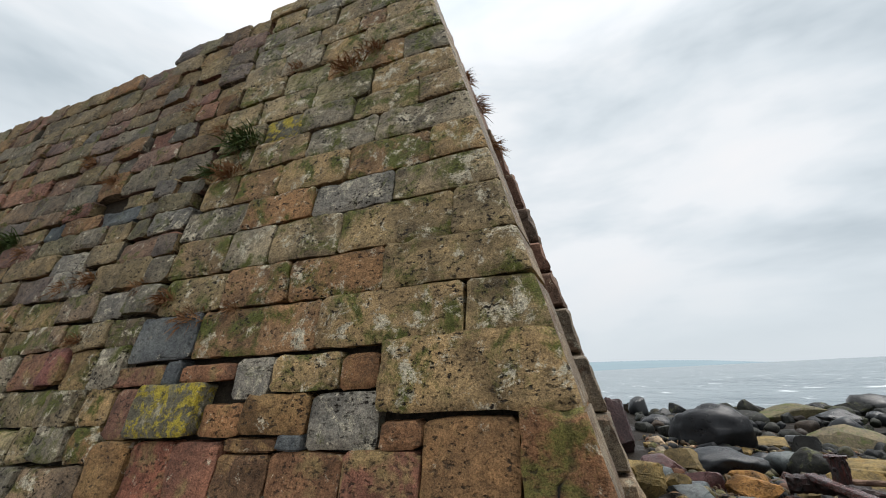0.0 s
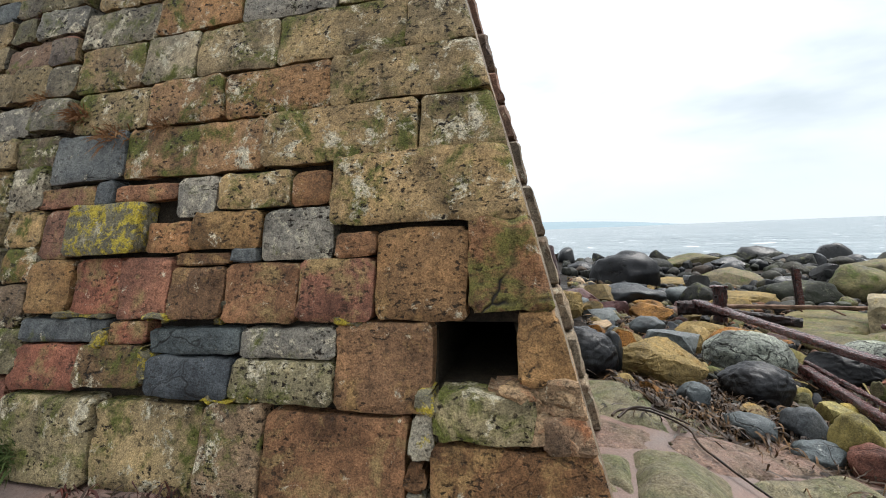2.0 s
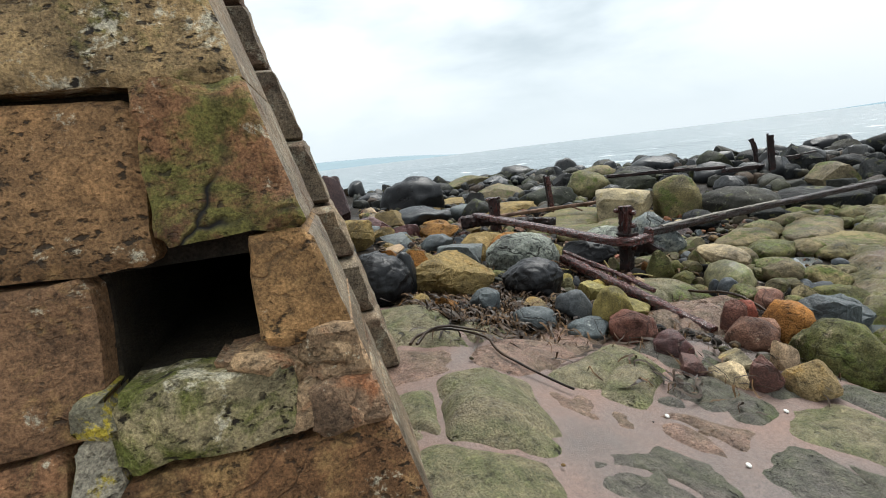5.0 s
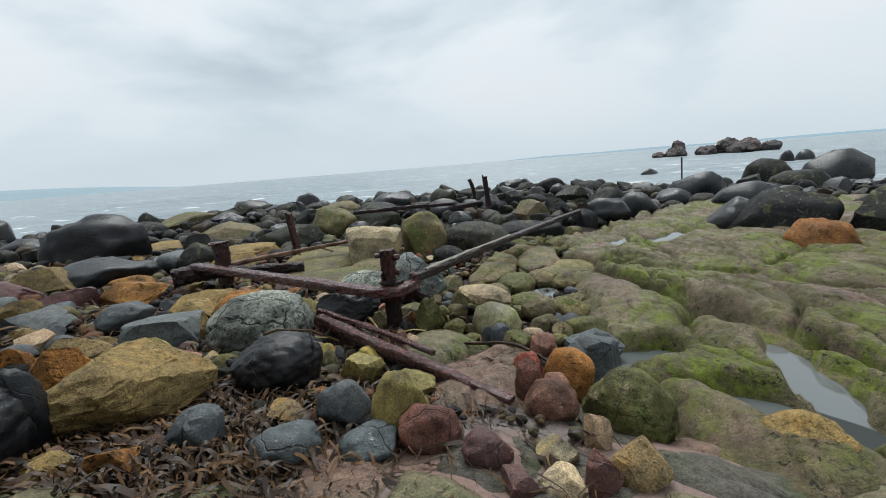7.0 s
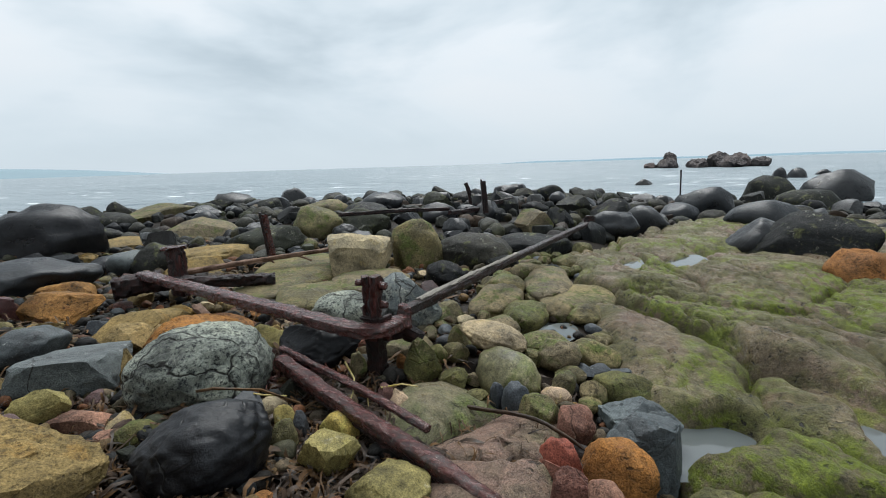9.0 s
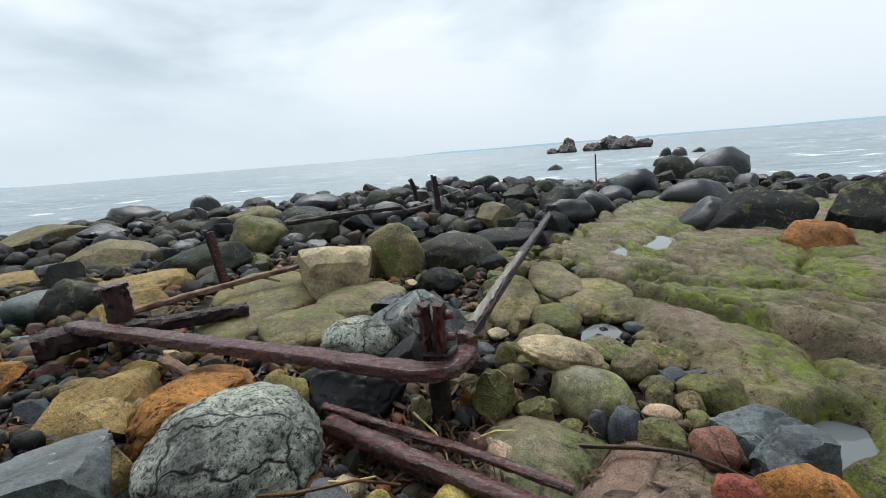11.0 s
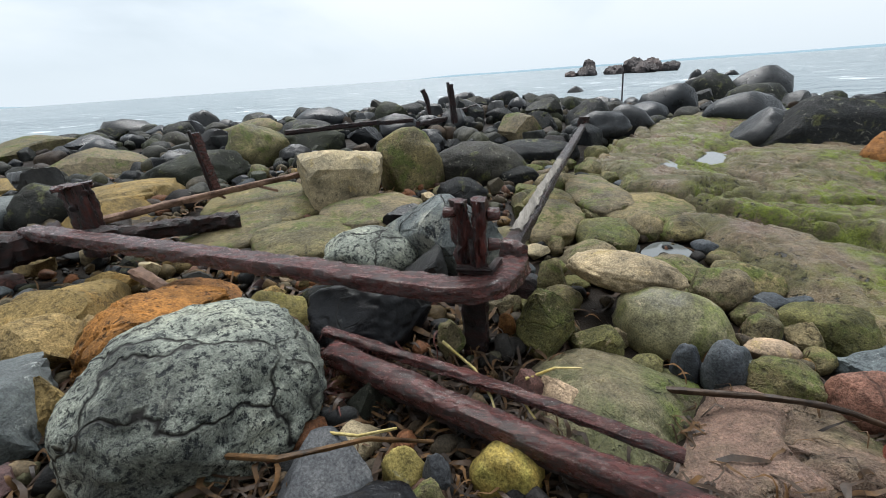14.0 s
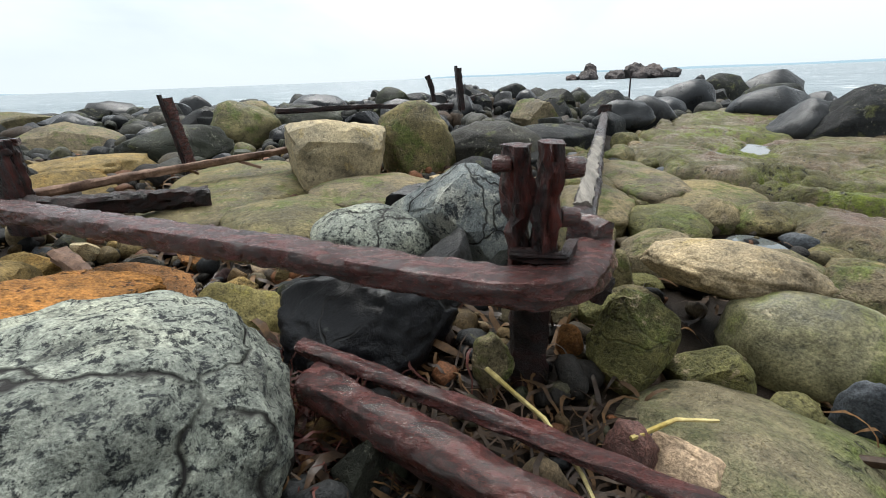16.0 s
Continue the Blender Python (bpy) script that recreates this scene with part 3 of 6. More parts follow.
def stone_block(place, u0, u1, v0, v1, depth, inward, seed, proud=0.0, edge=None, rough=1.0, gap=0.0055):
    """One dressed stone with a worn, uneven face. edge: a function of v that gives its outer end on the corner."""
    bm = bmesh.new()
    nx, ny = max(5, min(18, int((u1 - u0) / 0.045))), max(5, min(10, int((v1 - v0) / 0.042)))
    rows = []
    for j in range(ny + 1):
        row = []
        for i in range(nx + 1):
            a, b = i / nx, j / ny
            # crowd the outer rows towards the edges, to round them
            a = 0.5 + 0.5 * math.copysign(abs(2 * a - 1) ** 0.55, 2 * a - 1)
            b = 0.5 + 0.5 * math.copysign(abs(2 * b - 1) ** 0.55, 2 * b - 1)
            v = v0 + gap + b * (v1 - v0 - 2 * gap)
            right = edge(v) if edge else u1 - gap
            u = u0 + gap + a * (right - u0 - gap)
            k = Vector((u * 3.1, v * 3.1, seed * 7.3))
            rim = min(i, nx - i, j, ny - j)
            border = 1.0 if rim == 0 else 0.0
            corner = 1.0 if (i in (0, nx) and j in (0, ny)) else 0.0
            u += rough * (0.014 * noise.noise(k) + 0.010 * noise.noise(k * 4.5)) * (0 if edge and i == nx else 1) - corner * 0.012 * rough * (1 if i == nx else -1) * (0.3 if edge else 1)
            v += rough * (0.010 * noise.noise(k + Vector((9, 4, 1))) + 0.010 * noise.noise(k * 4.5 + Vector((2, 8, 1)))) - corner * 0.010 * rough * (1 if j == ny else -1)
            d = proud + rough * (0.014 * noise.noise(k * 0.7) + 0.013 * noise.noise(k * 3.2 + Vector((3, 3, 3))) + 0.009 * noise.noise(k * 8.5)) - border * (0.008 + 0.012 * abs(noise.noise(k * 2.3))) - corner * 0.006
            row.append(bm.verts.new(place(u, v, d)))
        rows.append(row)
    for j in range(ny):
        for i in range(nx):
            bm.faces.new((rows[j][i], rows[j][i + 1], rows[j + 1][i + 1], rows[j + 1][i]))
    ring = [rows[0][i] for i in range(nx + 1)] + [rows[j][nx] for j in range(1, ny + 1)] + [rows[ny][i] for i in range(nx - 1, -1, -1)] + [rows[j][0] for j in range(ny - 1, 0, -1)]
    back = [bm.verts.new(v.co + inward * depth) for v in ring]
    for i in range(len(ring)):
        k = (i + 1) % len(ring)
        side = bm.faces.new((ring[k], ring[i], back[i], back[k]))
        # slot 1: the corner end takes the sunward side's separate tone
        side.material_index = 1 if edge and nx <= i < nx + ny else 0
    return bm


wall = new("wall_pier")
wall.matrix_world = WALL_POSE
tagged(wall, "weathered battered sandstone sea wall with lichen and grass tufts", "stone wall", kind="structure")
IN_FACE, IN_RETURN = Vector((0, 1, 0)), Vector((-1, 0, 0))
WALL_END = -16.0


def wall_top(u):
    return 5.98 + 0.075 * u + 0.05 * noise.noise((u * 0.9, 0, 4)) + 0.06 * noise.noise((u * 3.1, 0, 8)) if u > -9 else 5.3 + 0.03 * noise.noise((u * 3, 0, 0))


def wall_core():
    """The mortar body behind the stones, coloured shade-dark, with the square drain opening let into it."""
    bm = bmesh.new()
    us, vs = [WALL_END, -0.77, -0.40, None], [-0.5, 0.575, 0.875, 5.45]
    back_d = -0.10

    def at(i, v, d=back_d):
        u = corner_u(v) - 0.06 if us[i] is None else min(us[i], corner_u(v) - 0.06 - 0.05 * (3 - i))
        return face_point(u, v, d)

    g = [[bm.verts.new(at(i, v)) for i in range(4)] for v in vs]
    for j in range(3):
        for i in range(3):
            if (i, j) != (1, 1):
                bm.faces.new((g[j][i], g[j][i + 1], g[j + 1][i + 1], g[j + 1][i]))
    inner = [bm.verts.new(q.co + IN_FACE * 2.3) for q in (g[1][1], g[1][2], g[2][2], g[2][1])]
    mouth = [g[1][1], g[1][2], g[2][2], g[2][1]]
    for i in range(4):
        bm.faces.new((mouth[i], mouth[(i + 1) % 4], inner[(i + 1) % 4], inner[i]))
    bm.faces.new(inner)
    depth = Vector((-0.05 * 3.0, 3.0, 0))
    far = [[bm.verts.new(g[j][i].co + depth * (1.0 if j == 0 else 0.5)) for i in (0, 3)] for j in (0, 3)]
    bm.faces.new((g[0][3], far[0][1], far[1][1], g[3][3], g[2][3], g[1][3]))
    bm.faces.new((g[0][0], g[1][0], g[2][0], g[3][0], far[1][0], far[0][0]))
    bm.faces.new((g[3][0], g[3][1], g[3][2], g[3][3], far[1][1], far[1][0]))
    bm.faces.new((far[0][0], far[0][1], far[1][1], far[1][0]))
    return bm


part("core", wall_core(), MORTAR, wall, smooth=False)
BULK = []
STONE_COUNT = [0]


def lay(u0, u1, v0, v1, mat=None, edge=False, proud=0.0, rough=1.0, depth=0.13):
    STONE_COUNT[0] += 1
    n = STONE_COUNT[0]
    bm = stone_block(face_point, u0, u1, v0, v1, 0.5 if edge else depth, IN_FACE, n, proud + 0.012 * math.sin(n * 2.7), corner_u if edge else None, rough)
    if mat is None and n > 285:
        BULK.append(bm)
    else:
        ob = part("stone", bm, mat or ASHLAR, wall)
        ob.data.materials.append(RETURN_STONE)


def course(v0, v1, joints, mats=None, rough=1.0, edge=True):
    """One course: joints from left to right; the last stone runs out to the corner."""
    for i in range(len(joints)):
        last = i == len(joints) - 1
        if last and not edge:
            break
        u1 = corner_u((v0 + v1) / 2) if last else joints[i + 1]
        lay(joints[i], u1, v0, v1, (mats or {}).get(i), last, 0.0, rough)


# foot course and the rough ledge under the opening
lay(-0.78, 0, -0.05, 0.35, BROWN_STONE, True)
lay(-1.60, -0.88, -0.1, 0.45, RED_STONE)
lay(-1.95, -1.60, 0.0, 0.47, ASHLAR)
lay(-2.62, -1.95, 0.0, 0.45, ASHLAR)
lay(-3.29, -2.62, 0.0, 0.45, ASHLAR)
lay(-0.88, -0.78, -0.05, 0.14, PALE_MORTAR, rough=2)
lay(-0.88, -0.78, 0.14, 0.27, BROWN_STONE, rough=2)
lay(-0.88, -0.77, 0.27, 0.47, PALE_MORTAR, rough=2)
lay(-0.77, -0.31, 0.36, 0.565, ASHLAR, proud=0.03, rough=1.8)
lay(-0.31, 0, 0.35, 0.49, PALE_STONE, True, 0.02, 1.5)
lay(-0.52, -0.22, 0.475, 0.60, PALE_STONE, proud=-0.02, rough=2.0)
lay(-0.30, 0, 0.48, 0.63, PALE_STONE, True, 0.0, 1.8)
LEDGE = [(-0.38, 0.56, 0.24, 0.08), (-0.24, 0.575, 0.2, 0.09), (-0.30, 0.45, 0.2, 0.09), (-0.2, 0.40, 0.18, 0.08)]
# beside the opening
lay(-1.26, -0.78, 0.46, 0.865, BROWN_STONE)
lay(-0.41, 0, 0.60, 0.92, BROWN_STONE, True, -0.005, 1.5)
lay(-1.81, -1.26, 0.47, 0.68, ASHLAR)
lay(-1.79, -1.26, 0.68, 0.84, GREY_STONE)
lay(-2.34, -1.81, 0.47, 0.68, SLATE_STONE)
lay(-2.36, -1.79, 0.69, 0.83, SLATE_STONE)
lay(-2.80, -2.36, 0.50, 0.73, ASHLAR)
lay(-2.64, -2.36, 0.73, 0.86, RED_STONE)
lay(-3.29, -2.64, 0.73, 0.87, SLATE_STONE)
lay(-3.3, -2.80, 0.47, 0.73, RED_STONE)
# yellow lichen crusts in the joints
for u0, u1, v0, v1 in ((-3.05, -2.66, 0.865, 0.90), (-2.36, -2.22, 0.835, 0.885), (-1.97, -1.88, 0.84, 0.95), (-1.27, -1.10, 0.845, 0.90), (-2.40, -2.33, 0.52, 0.72), (-2.70, -2.62, 0.70, 0.80), (-0.86, -0.76, 0.47, 0.57), (-1.93, -1.62, 0.455, 0.48)):
    lay(u0, u1, v0, v1, YELLOW_STONE, proud=0.012, rough=3.0)
# course over the opening
lay(-0.615, 0, 0.905, 1.345, LINTEL_STONE, True, rough=1.8)
lay(-1.065, -0.62, 0.865, 1.32, BROWN_STONE)
lay(-1.475, -1.07, 0.86, 1.175, RED_STONE)
lay(-1.92, -1.475, 0.85, 1.165, RED_STONE)
lay(-2.26, -1.92, 0.87, 1.15, BROWN_STONE)
lay(-2.60, -2.26, 0.87, 1.215, RED_STONE)
lay(-2.95, -2.60, 0.89, 1.215, RED_STONE)
lay(-3.29, -2.95, 0.89, 1.215, BROWN_STONE)
lay(-3.29, -3.03, 1.22, 1.53, RED_STONE)
lay(-1.29, -1.07, 1.175, 1.31, RED_STONE)
lay(-1.73, -1.31, 1.17, 1.46, GREY_STONE)
lay(-2.17, -1.73, 1.24, 1.46, BROWN_STONE)
lay(-2.48, -2.17, 1.23, 1.42, BROWN_STONE)
lay(-2.25, -1.90, 1.155, 1.235, BROWN_STONE)
lay(-1.89, -1.73, 1.165, 1.245, SLATE_STONE)
lay(-3.02, -2.50, 1.22, 1.54, YELLOW_STONE, proud=0.06)
# great quoin and its neighbours
lay(-1.335, 0, 1.335, 1.73, ASHLAR, True)
lay(-1.57, -1.335, 1.46, 1.66, BROWN_STONE)
lay(-2.02, -1.57, 1.46, 1.68, ASHLAR)
lay(-2.30, -2.03, 1.43, 1.68, GREY_STONE)
lay(-2.76, -2.31, 1.54, 1.66, RED_STONE)
lay(-2.90, -2.76, 1.52, 1.69, SLATE_STONE)
lay(-3.4, -2.91, 1.54, 1.68, RED_STONE)
course(1.69, 2.02, [-3.3, -2.74, -1.78, -0.87], {0: SLATE_STONE})
course(2.02, 2.32, [-3.2, -2.62, -2.08, -1.39])
course(2.32, 2.66, [-3.25, -2.72, -2.31, -1.75, -0.96])
course(2.66, 2.94, [-3.3, -2.65, -2.03, -1.39], {2: GREY_STONE})
course(2.94, 3.26, [-3.2, -2.85, -2.41, -1.80, -1.15])
course(3.26, 3.56, [-3.3, -2.8, -2.23, -1.60])
course(3.56, 3.84, [-3.25, -2.75, -2.35, -1.85, -1.28], {1: YELLOW_STONE})
course(3.84, 4.16, [-3.3, -2.9, -2.3, -1.72])
course(4.16, 4.46, [-3.2, -2.7, -2.2, -1.46])
course(4.46, 4.78, [-3.3, -2.8, -2.35, -1.9])
course(4.78, 5.06, [-3.25, -2.9, -2.45, -2.0, -1.7])
course(5.06, 5.38, [-3.3, -2.8, -2.3, -1.9])
course(5.38, 5.64, [-3.2, -2.75, -2.3, -1.85])
course(5.64, 5.86, [-3.3, -2.8, -2.2, -1.8])

# rubble courses further along, smaller and less even
rng = random.Random(5)
v = -0.05
while v < 5.95:
    h = rng.uniform(0.17, 0.30) if v > 0.9 else rng.uniform(0.24, 0.33)
    u = -3.28 + rng.uniform(-0.06, 0.06)
    while u > -11.5:
        w = rng.uniform(0.22, 0.62)
        lift = rng.uniform(-0.02, 0.02)
        if v + h * 0.6 < wall_top(u):
            pick = rng.random()
            near = u > -5.6 and v < 3.2
            if near and pick < 0.24:
                lay(u - w, u, v + lift, v + h + lift, RED_STONE if v < 2 else GREY_STONE, proud=rng.uniform(-0.008, 0.012), rough=1.5)
            elif near and pick < 0.3:
                lay(u - w, u, v + lift, v + h + lift, SLATE_STONE, proud=rng.uniform(-0.008, 0.012), rough=1.5)
            elif pick > 0.985:
                pass
            else:
                lay(u - w, u, v + lift, v + h + lift, None, proud=rng.uniform(-0.01, 0.012), rough=1.5)
        u -= w
    v += h


def joined(name, bms, mat, parent=None):
    verts, faces = [], []
    for b in bms:
        k = len(verts)
        b.verts.index_update()
        verts += [q.co.copy() for q in b.verts]
        faces += [[q.index + k for q in f.verts] for f in b.faces]
        b.free()
    me = bpy.data.meshes.new(name)
    me.from_pydata(verts, [], faces)
    me.materials.append(mat)
    me.shade_smooth()
    me.set_sharp_from_angle(angle=radians(38))
    ob = new(name, me)
    ob.parent = parent
    return ob


tagged(joined("stonework", BULK, ASHLAR_BULK, wall), "small rubble courses of weathered sandstone", kind="stuff")

# the short face round the corner: flush ashlar, then a fallen-out gap, then a stretch that stands proud
v, k = -0.05, 0
while v < 5.6:
    h = 0.33 + 0.05 * math.sin(k * 1.7)
    for w0, w1, proud in ((0.52, 0.90, -0.02), (0.90, 1.06, -0.3 if v > 0.9 else -0.02), (1.06, 2.7, 0.08)):
        proud = proud * step(4.6, 2.4, v) + 0.02 if proud > 0 else proud
        shift = 0.012 * math.sin(k * 2.9 + w0)
        bm = stone_block(return_point, w0 + shift + v * SIN_B, w1 + shift + v * SIN_B, v, v + h, 0.2, IN_RETURN, 900 + k, proud, None, 1.3)
        bmesh.ops.reverse_faces(bm, faces=bm.faces)
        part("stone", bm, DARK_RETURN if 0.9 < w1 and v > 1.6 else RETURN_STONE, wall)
        k += 1
    v += h

# ---- rocks ----
SMOOTH_OLIVE = rock_material("smooth_olive_stone", [(0.16, 0.15, 0.085)], (0.23, 0.2, 0.13), 0.6, (0.11, 0.12, 0.04), 0.58, rough=(0.35, 0.6), pits=0.25, gloss=0.25)
STREAKED_ROCK = rock_material("streaked_grey_schist", [(0.15, 0.17, 0.175)], (0.028, 0.032, 0.036), 0.55, (0.33, 0.34, 0.3), 0.55, rough=(0.35, 0.65), pits=0.9, cracks=0.9, crack_width=1.6, crack_at=0.36, patch_scale=12.0, size=0.8)
YELLOW_COBBLE = rock_material("yellow_algae_cobble", [(0.33, 0.255, 0.075), (0.29, 0.25, 0.1)], (0.22, 0.2, 0.12), 0.6, (0.24, 0.21, 0.06), 0.6, pits=0.5, depth=0.74)
SLATE_COBBLE = rock_material("slate_grey_cobble", [(0.075, 0.085, 0.1), (0.1, 0.115, 0.13), (0.085, 0.09, 0.1)], (0.2, 0.22, 0.22), 0.68, None, rough=(0.35, 0.65), pits=0.3, depth=0.64)
PALE_ROCK = rock_material("pale_sandstone_rock", [(0.42, 0.34, 0.22), (0.38, 0.33, 0.22), (0.4, 0.3, 0.21)], (0.28, 0.22, 0.13), 0.6, (0.3, 0.23, 0.1), 0.63, pits=0.6, depth=0.78)
RED_COBBLE = rock_material("brick_red_cobble", [(0.27, 0.085, 0.06)], None, pits=0.6, depth=0.76)
ROCK_WORDS = {
    "weathered_sandstone": ("ochre sandstone rock", "rock"), "wet_dark_basalt": ("smooth wet dark basalt boulder", "boulder"),
    "shore_boulder": ("grey weathered shore boulder", "boulder"), "algae_green_rock": ("grey rock with a film of green algae", "rock"),
    "speckled_granite": ("grey boulder speckled with dark lichen", "boulder"), "tan_sandstone_rock": ("tan sandstone rock", "rock"),
    "orange_sandstone_rock": ("rough orange sandstone rock", "rock"), "pink_sandstone_rock": ("pinkish sandstone cobble", "cobble"),
    "maroon_rock": ("dark maroon sandstone rock", "rock"), "blue_grey_cobble": ("blue-grey stone split by frost", "rock"), "yellow_algae_cobble": ("cobble stained yellow-green by algae", "cobble"),
    "slate_grey_cobble": ("slate grey rounded cobble", "cobble"), "pale_sandstone_rock": ("pale cream sandstone rock", "rock"),
    "smooth_olive_stone": ("olive sea-worn stone under a cream rock", "rock"), "streaked_grey_schist": ("grey schist rock streaked with pale veins", "rock"), "brick_red_cobble": ("brick-red worn cobble", "cobble"), "green_bedrock": ("green-stained bedrock lump", "rock")}
SHAPE_WORDS = {"s": "smooth and domed", "r": "rounded", "a": "broken and angular", "f": "low and flat"}
BALLS = {}


def ball(sub):
    if sub not in BALLS:
        bm = bmesh.new()
        bmesh.ops.create_icosphere(bm, subdivisions=sub, radius=1.0)
        bm.verts.index_update()
        BALLS[sub] = ([v.co.copy() for v in bm.verts], [[v.index for v in f.verts] for f in bm.faces])
        bm.free()
    return BALLS[sub]


def rock_verts(dims, shape, seed, sub):
    """A rock of that width, depth and height round its base: rounded, angular or flat."""
    co, faces = ball(sub)
    r = random.Random(seed)
    off = Vector((r.uniform(-50, 50), r.uniform(-50, 50), r.uniform(-50, 50)))
    planes = []
    if shape == "a":
        for _ in range(14):
            q = Vector((r.gauss(0, 1), r.gauss(0, 1), r.gauss(0, 1))).normalized()
            planes.append((q, r.uniform(0.46, 0.76)))
    elif shape == "r":
        for _ in range(9):
            q = Vector((r.gauss(0, 1), r.gauss(0, 1), r.gauss(0, 0.7))).normalized()
            planes.append((q, r.uniform(0.68, 0.9)))
    elif shape == "s":
        for _ in range(5):
            q = Vector((r.gauss(0, 1), r.gauss(0, 1), r.gauss(0, 0.4))).normalized()
            planes.append((q, r.uniform(0.84, 0.96)))
    a = {"r": 0.16, "a": 0.10, "f": 0.2, "s": 0.1}[shape]
    out = []
    for p in co:
        q = p.copy()
        if shape == "f":
            q.z = math.copysign(abs(q.z) ** 0.6, q.z)
        k = 1 + a * noise.noise(p * 1.1 + off) + a * 0.55 * noise.noise(p * 2.4 + off * 2)
        q *= k
        for nrm, d in planes:
            over = q.dot(nrm) - d
            if over > 0:
                q -= nrm * over * (0.95 if shape == "a" else 0.85)
        ridge_line = 1 - abs(noise.noise(p * 1.9 + off * 3))
        q *= 1 + 0.04 * noise.noise(p * 5.5 + off) + (0.026 if sub > 3 else 0.014) * noise.noise(p * 12 + off) - 0.10 * max(0.0, ridge_line - 0.9) * 5
        out.append(q)
    lo, hi = [min(q[i] for q in out) for i in range(3)], [max(q[i] for q in out) for i in range(3)]
    w, d, h = dims
    res = []
    for q in out:
        x, y = ((q.x - lo[0]) / (hi[0] - lo[0]) - 0.5) * w, ((q.y - lo[1]) / (hi[1] - lo[1]) - 0.5) * d
        z = (q.z - lo[2]) / (hi[2] - lo[2])
        res.append(Vector((x, y, z * h * 1.45 - 0.45 * h)))
    return res, faces


# broken lumps on the ledge under the opening
for n, (u, v, w, h) in enumerate(LEDGE):
    co, faces = rock_verts((w, 0.2, h), "a", 700 + n, 4)
    bm = bmesh.new()
    vs = [bm.verts.new(q + face_point(u, v - 0.3 * h, -0.065)) for q in co]
    for f in faces:
        bm.faces.new([vs[i] for i in f])
    part("ledge_stone", bm, PALE_STONE, wall)

ROCKS = [0]


def rock_mesh(name, dims, shape, seed, sub, mat):
    co, faces = rock_verts(dims, shape, seed, sub)
    me = bpy.data.meshes.new(name)
    me.from_pydata(co, [], faces)
    me.materials.append(mat)
    me.shade_smooth()
    if shape == "a":
        me.set_sharp_from_angle(angle=radians(24))
    return me


def rock(x, y, z, w, d, h, yaw, mat, shape, sub=None, group="", note="", tilt=(0, 0), perched=False):
    ROCKS[0] += 1
    floor = land(x, y)
    if z - floor > 0.2 or (z - 0.4 * h > floor and not perched):
        z, h = floor, h + z - floor
    words, kind = ROCK_WORDS[mat.name]
    kind = "cobble" if kind == "rock" and max(w, d) < 0.3 else kind
    near = math.hypot(x - 2.8, y - 2.6)
    sub = sub or (5 if near < 2.2 and max(w, h) > 0.35 else 4 if near < 5.0 and max(w, h) > 0.12 or near < 9 and w > 0.6 else 3)
    ob = new(kind.replace(" ", "_"), rock_mesh(kind, (w, d, h), shape, ROCKS[0] * 13 + 1, sub, mat))
    ob.matrix_world = pose(x, y, z, 0, 0, yaw) @ pose(0, 0, 0, tilt[0], tilt[1], 0)
    return tagged(ob, words + ", " + (note or SHAPE_WORDS[shape]), kind, group or "rocks on the shore")


rock(3.64, 3.92, 0.08, 0.84, 0.78, 0.36, -37, SPECKLED_ROCK, "s", 5)
rock(3.02, 3.20, 0.11, 0.55, 0.46, 0.28, -37, DARK_ROCK, "s", 5)
rock(2.42, 3.64, 0.21, 0.84, 0.67, 0.32, -29, TAN_ROCK, "a")
rock(3.37, 4.74, 0.13, 0.65, 0.52, 0.17, -33, BLUE_ROCK, "a")
rock(3.47, 5.38, 0.14, 0.47, 0.38, 0.20, -24, BLUE_ROCK, "r")
rock(3.99, 4.44, 0.05, 0.66, 0.53, 0.29, -48, ORANGE_ROCK, "a")
rock(3.83, 4.90, 0.09, 0.38, 0.30, 0.19, -38, TAN_ROCK, "a")
rock(4.09, 5.21, 0.08, 0.78, 0.62, 0.19, -38, TAN_ROCK, "a")
rock(4.63, 5.38, 0.01, 0.32, 0.25, 0.11, -43, TAN_ROCK, "a")
rock(3.52, 4.41, 0.10, 0.14, 0.12, 0.19, -39, TAN_ROCK, "a")
rock(3.91, 4.69, 0.07, 0.15, 0.12, 0.20, -42, TAN_ROCK, "r")
rock(2.76, 2.21, 0.09, 0.29, 0.23, 0.29, -60, YELLOW_COBBLE, "r")
rock(2.72, 2.04, 0.09, 0.29, 0.23, 0.18, -64, PINK_ROCK, "r")
rock(2.76, 2.54, 0.11, 0.29, 0.23, 0.18, -52, SLATE_COBBLE, "r")
rock(2.42, 2.63, 0.14, 0.32, 0.26, 0.10, -44, BLUE_ROCK, "r")
rock(2.57, 2.29, 0.12, 0.28, 0.23, 0.08, -55, BLUE_ROCK, "r")
rock(2.30, 3.02, 0.18, 0.24, 0.20, 0.15, -34, BLUE_ROCK, "a")
rock(2.63, 1.74, 0.09, 0.22, 0.18, 0.15, -72, MAROON_ROCK, "r")
rock(3.32, 1.17, -0.01, 0.48, 0.39, 0.24, -92, GREEN_ROCK, "r")
rock(3.23, 1.56, 0.00, 0.30, 0.24, 0.18, -82, PINK_ROCK, "r")
rock(3.31, 1.69, -0.00, 0.15, 0.12, 0.22, -79, PINK_ROCK, "a")
rock(2.77, 1.47, 0.05, 0.19, 0.15, 0.10, -82, PALE_ROCK, "a")
rock(2.96, 1.31, 0.02, 0.13, 0.10, 0.16, -88, PALE_ROCK, "a")
rock(2.77, 1.15, 0.04, 0.25, 0.20, 0.16, -93, TAN_ROCK, "a")
